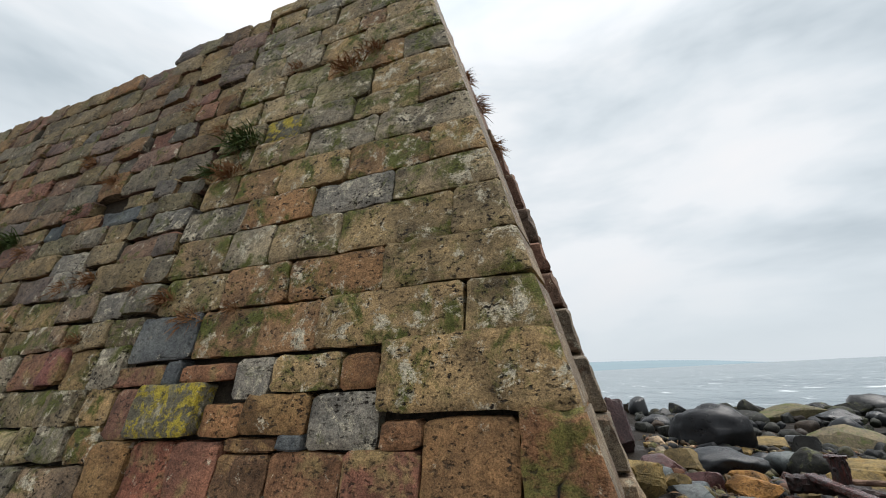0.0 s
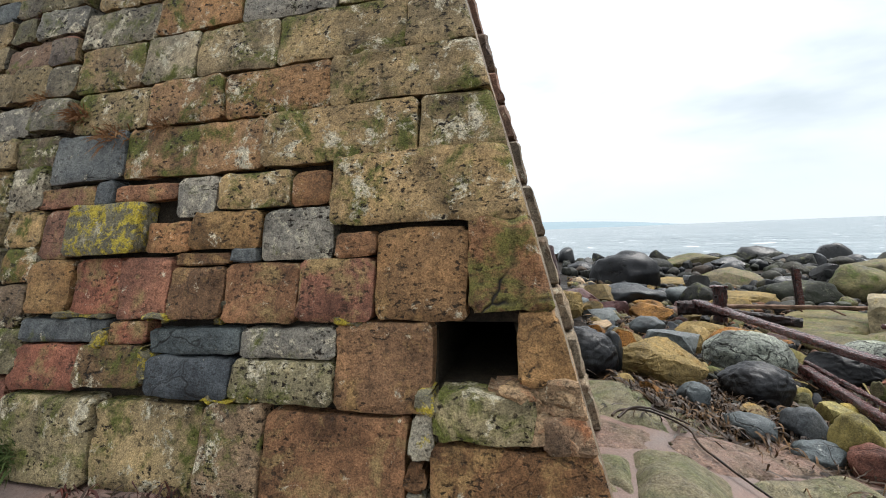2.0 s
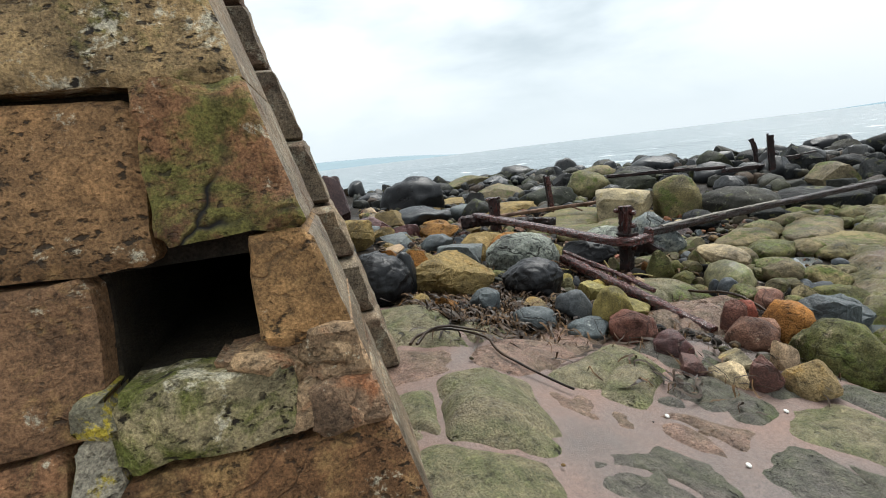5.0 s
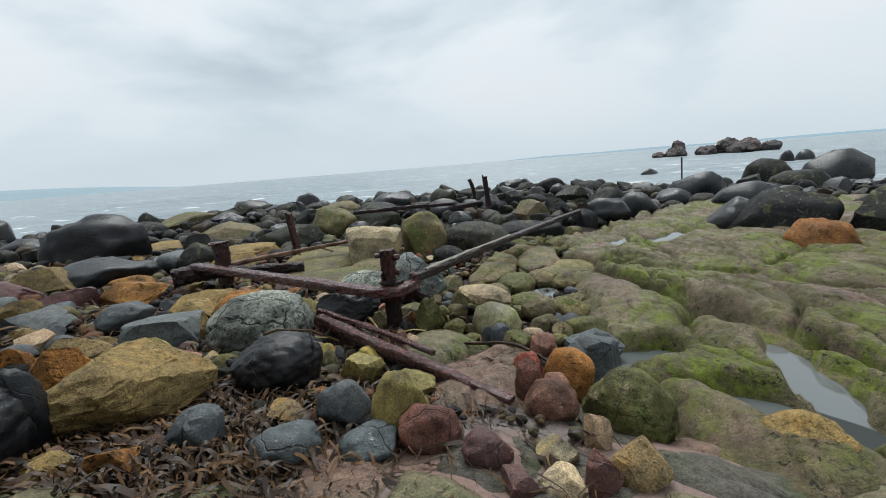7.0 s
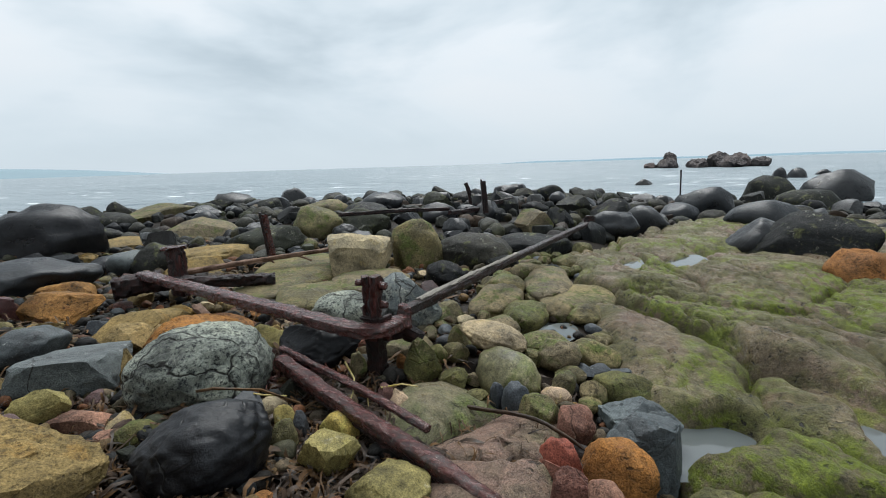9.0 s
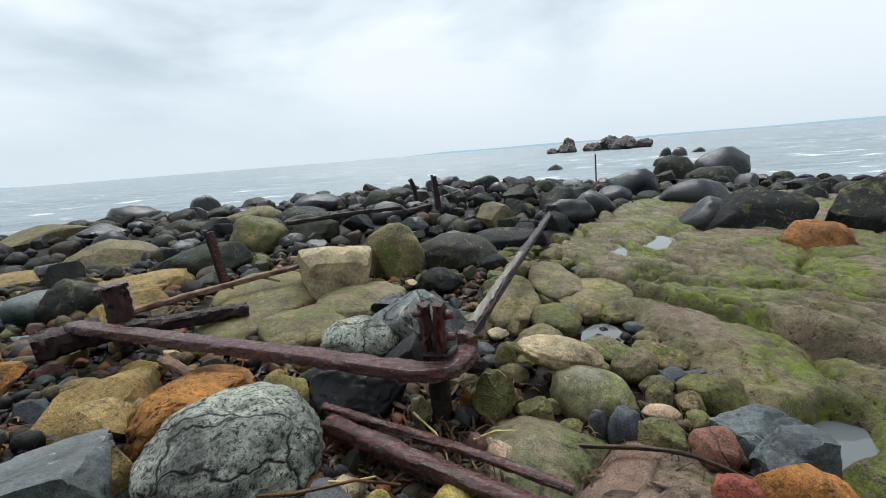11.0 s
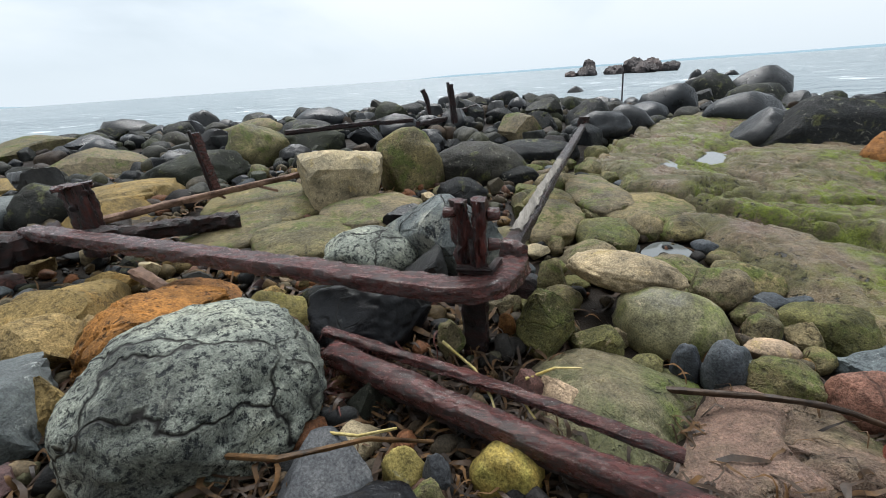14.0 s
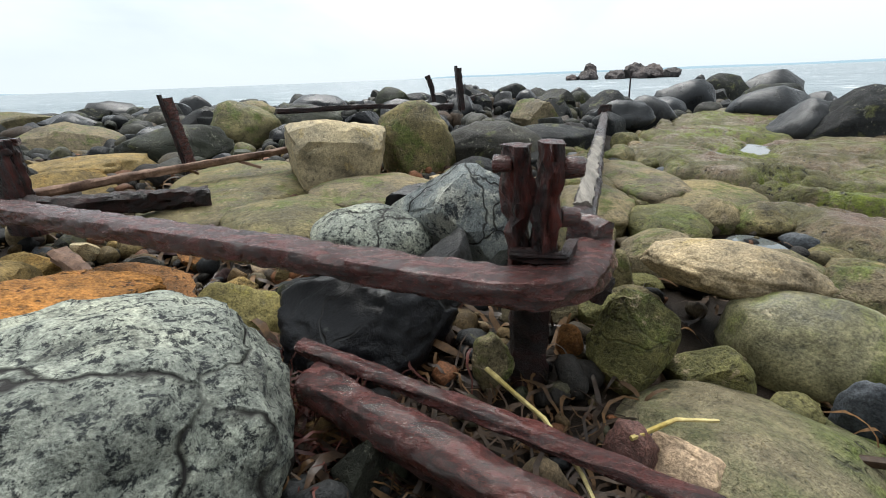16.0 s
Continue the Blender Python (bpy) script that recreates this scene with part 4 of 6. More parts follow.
rock(2.63, 1.28, 0.06, 0.14, 0.11, 0.17, -89, MAROON_ROCK, "a")
rock(2.58, 1.43, 0.08, 0.19, 0.15, 0.09, -83, PALE_ROCK, "a")
rock(2.51, 1.58, 0.09, 0.15, 0.12, 0.08, -77, MAROON_ROCK, "a")
rock(3.27, 0.44, -0.03, 0.42, 0.34, 0.14, -111, TAN_ROCK, "r")
rock(3.92, 1.37, -0.04, 0.37, 0.30, 0.19, -88, BLUE_ROCK, "a")
rock(1.97, 3.64, 0.31, 0.23, 0.19, 0.33, -20, DARK_ROCK, "r")
rock(4.61, 7.76, 0.13, 1.40, 1.12, 0.35, -28, DARK_ROCK, "r")
rock(2.71, 4.17, 0.18, 0.30, 0.24, 0.13, -29, MAROON_ROCK, "r")
rock(2.73, 4.75, 0.24, 0.45, 0.36, 0.15, -25, TAN_ROCK, "a")
rock(2.56, 4.41, 0.24, 0.32, 0.26, 0.13, -25, TAN_ROCK, "a")
rock(3.07, 6.15, 0.29, 0.35, 0.28, 0.17, -22, TAN_ROCK, "a")
rock(3.77, 6.91, 0.19, 0.66, 0.53, 0.14, -25, MAROON_ROCK, "a")
rock(3.46, 5.57, 0.15, 0.52, 0.42, 0.13, -29, BLUE_ROCK, "a")
rock(3.07, 5.85, 0.26, 0.51, 0.41, 0.13, -23, BLUE_ROCK, "a")
rock(2.44, 4.78, 0.31, 0.22, 0.17, 0.12, -21, ORANGE_ROCK, "a")
rock(5.90, 7.96, -0.01, 0.56, 0.45, 0.30, -36, BLUE_ROCK, "r")
rock(6.08, 7.60, -0.02, 0.75, 0.60, 0.43, -38, FIELD_ROCK, "r")
rock(6.77, 4.64, -0.02, 0.90, 0.72, 0.56, -59, PALE_ROCK, "a")
rock(7.46, 4.10, -0.02, 0.81, 0.65, 0.65, -66, GREEN_ROCK, "r")
rock(7.79, 3.38, -0.03, 1.20, 0.96, 0.42, -74, FIELD_ROCK, "r")
rock(8.79, 2.62, -0.04, 1.21, 0.96, 0.29, -82, FIELD_ROCK, "r")
rock(7.89, 7.29, -0.02, 1.44, 1.15, 0.43, -47, FIELD_ROCK, "r")
rock(9.46, 7.34, -0.02, 1.10, 0.88, 0.64, -53, GREEN_ROCK, "r")
rock(10.22, 6.63, -0.02, 1.18, 0.94, 0.51, -59, FIELD_ROCK, "r")
rock(7.17, 10.01, -0.02, 1.12, 0.89, 0.24, -32, TAN_ROCK, "a")
rock(9.15, 13.49, -0.02, 1.14, 0.91, 0.47, -32, FIELD_ROCK, "r")
rock(15.58, 15.90, -0.02, 1.89, 1.51, 0.56, -44, DARK_ROCK, "r")
rock(18.09, 14.96, -0.02, 1.26, 1.01, 0.59, -51, DARK_ROCK, "r")
rock(10.40, 2.86, -0.03, 0.77, 0.62, 0.50, -82, GREEN_ROCK, "a")
rock(11.06, 1.42, -0.07, 1.13, 0.90, 0.46, -91, DARK_ROCK, "r")
rock(12.13, 0.69, -0.09, 1.12, 0.90, 0.49, -95, DARK_ROCK, "r")
rock(12.73, -1.75, -0.12, 1.60, 1.28, 0.59, -107, DARK_ROCK, "r")
rock(9.45, -1.35, -0.05, 1.75, 0.85, 0.62, -114, FIELD_ROCK, "r", tilt=(0, -20))
rock(9.9, -0.75, -0.1, 0.95, 0.8, 0.5, -114, DARK_ROCK, "r")
rock(9.1, -2.6, -0.1, 1.1, 0.9, 0.75, -114, FIELD_ROCK, "a")
rock(8.14, -1.35, -0.12, 0.86, 0.69, 0.38, -115, ORANGE_ROCK, "r")
rock(13.28, 4.14, -0.02, 0.93, 0.74, 0.71, -78, FIELD_ROCK, "a")
rock(11.78, 5.37, -0.02, 0.91, 0.73, 0.50, -69, DARK_ROCK, "r")
rock(15.89, -1.17, -0.12, 1.53, 1.22, 0.69, -101, DARK_ROCK, "r")
rock(22.05, -4.57, -0.12, 1.86, 1.49, 0.74, -107, FIELD_ROCK, "r")
rock(13.61, 2.26, -0.05, 0.94, 0.76, 0.56, -87, FIELD_ROCK, "a")
rock(14.83, 8.57, -0.02, 1.55, 1.24, 0.56, -62, DARK_ROCK, "r")
rock(6.02, 6.87, -0.02, 0.86, 0.69, 0.25, -39, TAN_ROCK, "a")
rock(11.26, 14.55, -0.02, 2.30, 1.84, 0.49, -36, GREEN_ROCK, "a")
rock(8.71, 9.82, -0.02, 1.49, 1.19, 0.43, -40, GREEN_ROCK, "a")
rock(11.45, 10.60, -0.02, 0.81, 0.65, 0.40, -47, FIELD_ROCK, "r")
rock(27.63, -8.94, -0.12, 2.70, 2.16, 0.75, -112, DARK_ROCK, "r")
rock(17.82, -4.31, -0.12, 1.72, 1.37, 0.46, -110, FIELD_ROCK, "r")
rock(5.11, 3.81, -0.02, 0.66, 0.52, 0.27, -70, SPECKLED_ROCK, "s", 4)
rock(5.28, 3.36, -0.02, 0.82, 0.56, 0.45, -82, STREAKED_ROCK, "a", 4)
rock(4.92, 3.45, -0.02, 0.3, 0.25, 0.2, -60, DARK_ROCK, "a", 4)
rock(5.84, 3.76, -0.02, 0.41, 0.33, 0.17, -76, DARK_ROCK, "a")
rock(6.64, 3.41, -0.02, 0.53, 0.42, 0.24, -85, FIELD_ROCK, "r")
rock(12.25, 9.15, -0.02, 1.52, 1.21, 0.53, -56, GREEN_ROCK, "r")
rock(12.47, 7.87, -0.02, 1.36, 1.09, 0.44, -63, FIELD_ROCK, "r")
rock(6.81, 7.41, -0.02, 1.27, 1.02, 0.24, -40, TAN_ROCK, "f")
rock(4.45, 2.16, -0.03, 0.54, 0.36, 0.19, -125, SMOOTH_OLIVE, "s", 4)
rock(4.71, 2.32, 0.10, 0.60, 0.32, 0.13, -117, PALE_ROCK, "s", perched=True, note="long and smooth, resting on another")
rock(4.32, 2.74, -0.03, 0.26, 0.21, 0.25, -107, GREEN_ROCK, "a")
rock(3.95, 2.81, -0.02, 0.14, 0.11, 0.10, -110, MAROON_ROCK, "r")
rock(3.91, 2.71, -0.02, 0.19, 0.15, 0.07, -117, PALE_ROCK, "a")
rock(4.38, 2.91, -0.03, 0.09, 0.07, 0.10, -99, ORANGE_ROCK, "r")
rock(4.20, 3.15, -0.02, 0.13, 0.10, 0.15, -87, GREEN_ROCK, "r")
rock(4.34, 3.56, -0.01, 0.61, 0.49, 0.25, -69, DARK_ROCK, "r")
rock(3.80, 3.42, 0.02, 0.14, 0.12, 0.08, -64, FIELD_ROCK, "a")
rock(7.53, 2.89, -0.03, 0.54, 0.43, 0.16, -93, FIELD_ROCK, "r")
rock(4.94, 2.66, -0.03, 0.19, 0.15, 0.14, -104, GREEN_ROCK, "r")
rock(4.33, 4.72, 0.02, 0.75, 0.60, 0.15, -36, ORANGE_ROCK, "a")
rock(4.41, 4.16, -0.01, 0.38, 0.30, 0.16, -50, YELLOW_COBBLE, "r")
rock(4.20, 2.17, -0.03, 0.12, 0.10, 0.09, -131, SLATE_COBBLE, "r")
rock(4.14, 2.04, -0.03, 0.19, 0.16, 0.13, -120, SLATE_COBBLE, "r")
rock(4.27, 1.83, -0.04, 0.20, 0.16, 0.07, -123, PALE_ROCK, "r")
rock(4.04, 1.91, -0.03, 0.25, 0.20, 0.13, -125, GREEN_ROCK, "r")
rock(3.50, 3.19, 0.05, 0.14, 0.11, 0.07, -68, YELLOW_COBBLE, "r")
rock(3.49, 3.09, 0.04, 0.10, 0.08, 0.07, -75, SLATE_COBBLE, "r")
rock(3.56, 2.89, 0.03, 0.23, 0.18, 0.06, -88, YELLOW_COBBLE, "r")
rock(4.20, 1.40, -0.04, 0.46, 0.37, 0.11, -125, BLUE_ROCK, "a")
rock(3.94, 1.71, -0.03, 0.23, 0.19, 0.16, -122, PINK_ROCK, "r")
rock(3.66, 1.50, -0.03, 0.35, 0.28, 0.20, -132, ORANGE_ROCK, "r")
rock(3.65, 1.74, -0.03, 0.20, 0.16, 0.15, -126, RED_COBBLE, "r")
rock(3.50, 1.75, -0.02, 0.21, 0.17, 0.14, -129, PINK_ROCK, "a")
rock(3.46, 1.57, -0.02, 0.18, 0.15, 0.11, -134, PINK_ROCK, "r")
rock(1.72, 3.65, 0.34, 0.57, 0.46, 0.34, -23, DARK_ROCK, "s")
rock(2.41, 5.83, 0.34, 0.69, 0.55, 0.37, -21, TAN_ROCK, "a")
rock(1.99, 5.05, 0.34, 0.34, 0.27, 0.24, -20, BLUE_ROCK, "r")
rock(3.42, 9.01, 0.34, 0.74, 0.60, 0.93, -20, MAROON_ROCK, "a")
rock(4.00, 7.63, 0.20, 0.69, 0.55, 0.31, -27, TAN_ROCK, "a")
rock(2.38, 4.13, 0.27, 0.36, 0.29, 0.25, -30, ORANGE_ROCK, "a")
rock(1.35, 3.25, 0.34, 0.22, 0.18, 0.12, -17, GREEN_ROCK, "r")
rock(1.56, 4.18, 0.34, 0.22, 0.18, 0.22, -16, GREEN_ROCK, "r")
rock(3.44, 7.29, 0.30, 0.68, 0.54, 0.19, -24, MAROON_ROCK, "a")
rock(6.09, 10.31, 0.02, 1.7, 1.25, 0.93, -26, DARK_ROCK, "r")
rock(4.60, 7.08, 0.10, 0.56, 0.44, 0.15, -27, ORANGE_ROCK, "a")
rock(4.23, 6.42, 0.11, 0.65, 0.52, 0.19, -27, ORANGE_ROCK, "a")
rock(3.02, 4.41, 0.14, 0.27, 0.22, 0.13, -23, YELLOW_COBBLE, "a")
rock(3.31, 2.78, 0.05, 0.30, 0.24, 0.12, -52, YELLOW_COBBLE, "a")
rock(3.38, 3.10, 0.05, 0.15, 0.12, 0.08, -46, GREEN_ROCK, "r")
rock(3.22, 2.42, 0.05, 0.37, 0.29, 0.08, -60, YELLOW_COBBLE, "r")
rock(3.36, 3.43, 0.08, 0.36, 0.3, 0.08, -30, SLATE_COBBLE, "a", 4, note="flat broken wedge beside a speckled boulder")
rock(4.14, 2.03, -0.04, 0.16, 0.12, 0.1, -100, STREAKED_ROCK, "s", 4)
# low slabs sunk in the sand and bedrock knuckles
SLABS = [  # place, reach, rise, material
    (1.66, 2.84, 0.55, 0.07, GREEN_SLAB), (2.12, 2.28, 0.65, 0.06, BLUSH_SLAB), (2.17, 1.84, 0.55, 0.08, GREEN_SLAB), (1.28, 1.84, 0.47, 0.09, GREEN_SLAB),
    (2.28, 1.40, 0.42, 0.05, GREY_SLAB), (2.52, 0.82, 0.55, 0.05, GREEN_SLAB), (1.98, 2.72, 0.47, 0.06, GREEN_SLAB), (2.02, 1.30, 0.31, 0.03, BLUSH_SLAB),
    (2.85, 0.72, 0.52, 0.05, GREY_SLAB), (3.30, 0.62, 0.59, 0.06, BLUSH_SLAB), (2.95, 0.25, 0.65, 0.05, GREEN_SLAB), (2.45, 0.30, 0.52, 0.04, GREY_SLAB),
    (3.72, 2.06, 0.47, 0.09, BLUSH_SLAB), (3.42, 2.02, 0.39, 0.13, BLUSH_SLAB), (3.98, 2.46, 0.39, 0.14, GREEN_SLAB), (3.36, 1.25, 0.39, 0.05, GREY_SLAB), (2.62, 1.75, 0.33, 0.04, GREY_SLAB),
    (0.95, 1.52, 0.36, 0.05, GREEN_SLAB), (0.52, 1.35, 0.42, 0.04, GREEN_SLAB), (0.05, 1.62, 0.39, 0.03, BLUSH_SLAB), (1.02, 1.98, 0.29, 0.05, GREEN_SLAB),
    (1.72, 1.62, 0.36, 0.02, BLUSH_SLAB), (1.62, 1.28, 0.45, 0.02, GREY_SLAB), (2.02, 0.78, 0.5, 0.03, GREY_SLAB), (2.7, 1.28, 0.3, 0.03, GREY_SLAB), (1.28, 2.42, 0.3, 0.03, BLUSH_SLAB)]


def slab(k):
    """One low slab of the foreshore pavement, its outline worn to fit between its neighbours."""
    cx, cy, reach, rise, mat = SLABS[k]
    near = [(x - cx, y - cy, r) for i, (x, y, r, _, _) in enumerate(SLABS) if i != k]
    bm = bmesh.new()
    n, rings = 72, 14
    level = land(cx, cy)
    edge = []
    for i in range(n):
        a = i / n * math.tau
        c, q = math.cos(a), math.sin(a)
        far = reach * (1 + 0.28 * noise.noise((c * 1.1, q * 1.1, k * 3.7)) + 0.10 * noise.noise((c * 3.2, q * 3.2, k * 1.7)))
        for x, y, r in near:
            along = c * x + q * y
            share = (x * x + y * y) * reach / (reach + r) - 0.012 * math.hypot(x, y)
            if along > 0:
                far = min(far, 1.12 * share / along)
        edge.append(max(far, 0.06))
    edge = [(edge[i - 1] + 2 * edge[i] + edge[(i + 1) % n]) / 4 for i in range(n)]
    top = bm.verts.new((0, 0, level + rise + 0.01 * noise.noise((cx * 3, cy * 3, 0))))
    last = None
    for j in range(1, rings + 1):
        f = min(1.0, (j / (rings - 1)) ** 0.8)
        ring = []
        for i in range(n):
            a = i / n * math.tau
            x, y = math.cos(a) * edge[i] * f, math.sin(a) * edge[i] * f
            p = Vector((cx + x, cy + y, k))
            z = land(p.x, p.y) + rise * (1 - f ** 3) * (1 + 0.4 * noise.noise(p * 2.5)) - 0.014 * f ** 3 + 0.016 * noise.noise(p * 6) + 0.008 * noise.noise(p * 15) - 0.03 * max(0.0, 0.07 - abs(noise.noise(p * 2.1))) / 0.07
            ring.append(bm.verts.new((x, y, z - 0.012 if j < rings else z - 0.12)))
        for i in range(n):
            m = (i + 1) % n
            if last:
                bm.faces.new((last[i], ring[i], ring[m], last[m]))
            else:
                bm.faces.new((top, ring[i], ring[m]))
        last = ring
    ob = mesh_object("rock_slab", bm, mat)
    ob.matrix_world = pose(cx, cy, 0)
    words = {"green_filmed_slab": "low rounded slab filmed with green algae", "pink_foreshore_slab": "low pink sandstone slab in wet sand", "grey_wet_slab": "low wet grey slab in silt"}[mat.name]
    return tagged(ob, words, "rock slab", "slabs of the foreshore")


for k in range(len(SLABS)):
    slab(k)
rock(5.50, 4.50, -0.04, 0.83, 0.95, 0.17, -62, GREEN_ROCK, "f")
rock(6.18, 4.17, -0.04, 0.96, 1.16, 0.18, -72, GREEN_ROCK, "f")
rock(6.56, 5.53, -0.06, 1.14, 1.96, 0.17, -57, GREEN_ROCK, "f")
rock(5.75, 5.30, -0.06, 0.90, 1.20, 0.14, -50, GREEN_ROCK, "f")
rock(6.23, 1.80, -0.06, 0.73, 1.12, 0.12, -103, GREEN_ROCK, "f")
rock(5.96, 2.58, -0.04, 0.50, 0.98, 0.14, -94, GREEN_ROCK, "f")
rock(5.65, 2.24, -0.04, 0.45, 0.55, 0.13, -99, GREEN_ROCK, "f")
rock(5.20, 2.42, -0.04, 0.42, 0.44, 0.14, -78, GREEN_ROCK, "r")
rock(6.76, 2.16, -0.05, 0.55, 1.40, 0.15, -83, GREEN_ROCK, "f")
rock(6.48, 2.60, -0.04, 0.48, 0.57, 0.16, -78, GREEN_ROCK, "r")
rock(5.02, 1.95, -0.05, 0.36, 0.42, 0.13, 20, GREEN_ROCK, "r")
rock(5.75, 1.70, -0.05, 0.34, 0.42, 0.14, 50, GREEN_ROCK, "r")
rock(7.20, 2.45, -0.05, 0.42, 0.50, 0.17, 10, GREEN_ROCK, "r")

# ---- wrecked iron slipway: rails and posts ----
def sweep(points, half_w, half_h, seed, wobble=0.12, seg=0.025, round_k=0.35, taper=0.0):
    """A worn bar along a line of points: a bevelled rectangular section, eaten unevenly by rust."""
    pts = [Vector(p) for p in points]
    line = [pts[0]]
    for a, b in zip(pts, pts[1:]):
        n = max(1, int((b - a).length / seg))
        line += [a.lerp(b, i / n) for i in range(1, n + 1)]
    section = []
    for q in range(20):
        a = (q + 0.5) / 20 * math.tau
        c, n = math.cos(a), math.sin(a)
        k = (abs(c) ** (2 / round_k) + abs(n) ** (2 / round_k)) ** (-round_k / 2)
        section.append((c * k, n * k))
    bm = bmesh.new()
    rings = []
    for i, p in enumerate(line):
        d = (line[min(i + 1, len(line) - 1)] - line[max(i - 1, 0)]).normalized()
        side = d.cross(Vector((0, 0, 1)))
        side = side.normalized() if side.length > 0.05 else Vector((1, 0, 0))
        up = side.cross(d)
        fade = 1 - taper * i / len(line)
        ring = []
        for a, b in section:
            k = Vector((p.x * 6 + a * 1.3, p.y * 6 + b * 1.3, p.z * 6 + seed))
            g = fade * (1 + wobble * noise.noise(k) + wobble * 0.8 * noise.noise(k * 3.1) + wobble * 0.7 * noise.noise(k * 8.3))
            ring.append(bm.verts.new(p + side * a * half_w * g + up * b * half_h * g))
        rings.append(ring)
    n = len(section)
    for r, s in zip(rings, rings[1:]):
        for j in range(n):
            bm.faces.new((r[j], r[(j + 1) % n], s[(j + 1) % n], s[j]))
    bm.faces.new(rings[0][::-1])
    bm.faces.new(rings[-1])
    bmesh.ops.recalc_face_normals(bm, faces=bm.faces)
    return bm


def knob(radius, length, axis_pose, seed):
    """A rusted bolt head."""
    bm = bmesh.new()
    bmesh.ops.create_cone(bm, cap_ends=True, segments=7, radius1=radius, radius2=radius * 0.82, depth=length)
    bmesh.ops.bevel(bm, geom=list(bm.edges), offset=radius * 0.15, segments=1, affect="EDGES")
    for q in bm.verts:
        q.co *= 1 + 0.12 * noise.noise(q.co * 30 + Vector((seed, 0, 0)))
    bmesh.ops.transform(bm, matrix=axis_pose, verts=bm.verts)
    return bm


def thing(name, label, category, group=""):
    return tagged(new(name), label, category, group)


IRONS = "wrecked slipway irons"
# the bent post: two upright plates held by bolts, with a strap that turns round it
bent = thing("iron_post", "corroded double-plate iron post wrapped by a bent rail", "iron post", IRONS)
part("plate", sweep([(4.27, 3.085, 0.22), (4.268, 3.087, 0.45), (4.262, 3.10, 0.655)], 0.04, 0.028, 3, 0.5, 0.02), RUST_POST, bent)
part("plate", sweep([(4.24, 3.022, 0.22), (4.24, 3.02, 0.45), (4.238, 3.012, 0.665)], 0.045, 0.03, 5, 0.5, 0.02), RUST_POST, bent)
part("shaft", sweep([(4.26, 3.05, -0.12), (4.262, 3.045, 0.30)], 0.06, 0.055, 8, 0.2), RUST_DARK, bent)
for y, z, r in ((2.955, 0.60, 0.032), (2.955, 0.47, 0.03), (3.135, 0.61, 0.026), (2.945, 0.24, 0.03)):
    part("bolt", knob(r, 0.05, pose(4.25, y, z, 90, 0, 0), z * 9), RUST, bent)
part("collar", sweep([(4.20, 3.11, 0.378), (4.19, 2.97, 0.375), (4.30, 2.94, 0.378)], 0.016, 0.012, 12, 0.5, 0.02), RUST_DARK, bent)

rail_a = thing("iron_rail", "long wet rusted iron rail, bent round a post", "iron rail", IRONS)
part("bar", sweep([(4.83, 6.14, 0.33), (4.66, 5.4, 0.325), (4.46, 4.5, 0.32), (4.30, 3.8, 0.318), (4.17, 3.33, 0.318), (4.125, 3.14, 0.32), (4.13, 3.03, 0.322), (4.17, 2.95, 0.325), (4.25, 2.90, 0.33), (4.36, 2.87, 0.335)], 0.062, 0.038, 21, 0.15, 0.022, 0.3), RUST, rail_a)
part("flange", sweep([(4.36, 2.84, 0.345), (4.41, 2.865, 0.345), (4.44, 2.93, 0.345)], 0.03, 0.075, 25, 0.2), RUST, rail_a)
stub = thing("iron_bracket", "broken rusted iron bracket under the rail", "iron bracket", IRONS)
part("bracket", sweep([(4.40, 3.05, 0.20), (4.46, 2.92, 0.21), (4.50, 2.80, 0.14)], 0.05, 0.05, 27, 0.3), RUST_DARK, stub)

rail_b = thing("iron_rail", "straight rail with bleached crust, running seaward", "iron rail", IRONS)
part("bar", sweep([(4.42, 2.90, 0.36), (6.4, 2.53, 0.33), (8.4, 2.15, 0.28), (10.2, 1.82, 0.22)], 0.042, 0.035, 31, 0.22, 0.06), RUST_DARK, rail_b)
part("crust", sweep([(4.62, 2.87, 0.398), (5.6, 2.68, 0.388), (6.6, 2.49, 0.364)], 0.026, 0.008, 33, 0.5, 0.04), GREY_WOOD, rail_b, "flaking grey crust")
part("shoe", sweep([(10.24, 1.82, -0.12), (10.27, 1.80, 0.36)], 0.075, 0.06, 35, 0.3), RUST_DARK, rail_b)

rail_c = thing("iron_rail", "heavy rusted rail lying among cobbles and wrack", "iron rail", IRONS)
part("bar", sweep([(3.95, 3.60, 0.115), (3.65, 2.95, 0.10), (3.42, 2.38, 0.08), (3.19, 1.76, 0.03)], 0.045, 0.044, 41, 0.16, 0.025, 0.5, 0.25), RUST, rail_c)
part("flange", sweep([(3.97, 3.58, 0.075), (3.67, 2.94, 0.06), (3.44, 2.37, 0.04), (3.23, 1.82, 0.0)], 0.055, 0.014, 42, 0.3, 0.03), RUST_DARK, rail_c)
rod = thing("iron_rod", "thin rusted iron rod beside the heavy rail", "iron rod", IRONS)
part("bar", sweep([(4.03, 3.66, 0.165), (3.90, 3.20, 0.125), (3.74, 2.75, 0.10), (3.60, 2.39, 0.075)], 0.021, 0.019, 43, 0.3, 0.03, 0.6), RUST, rod)

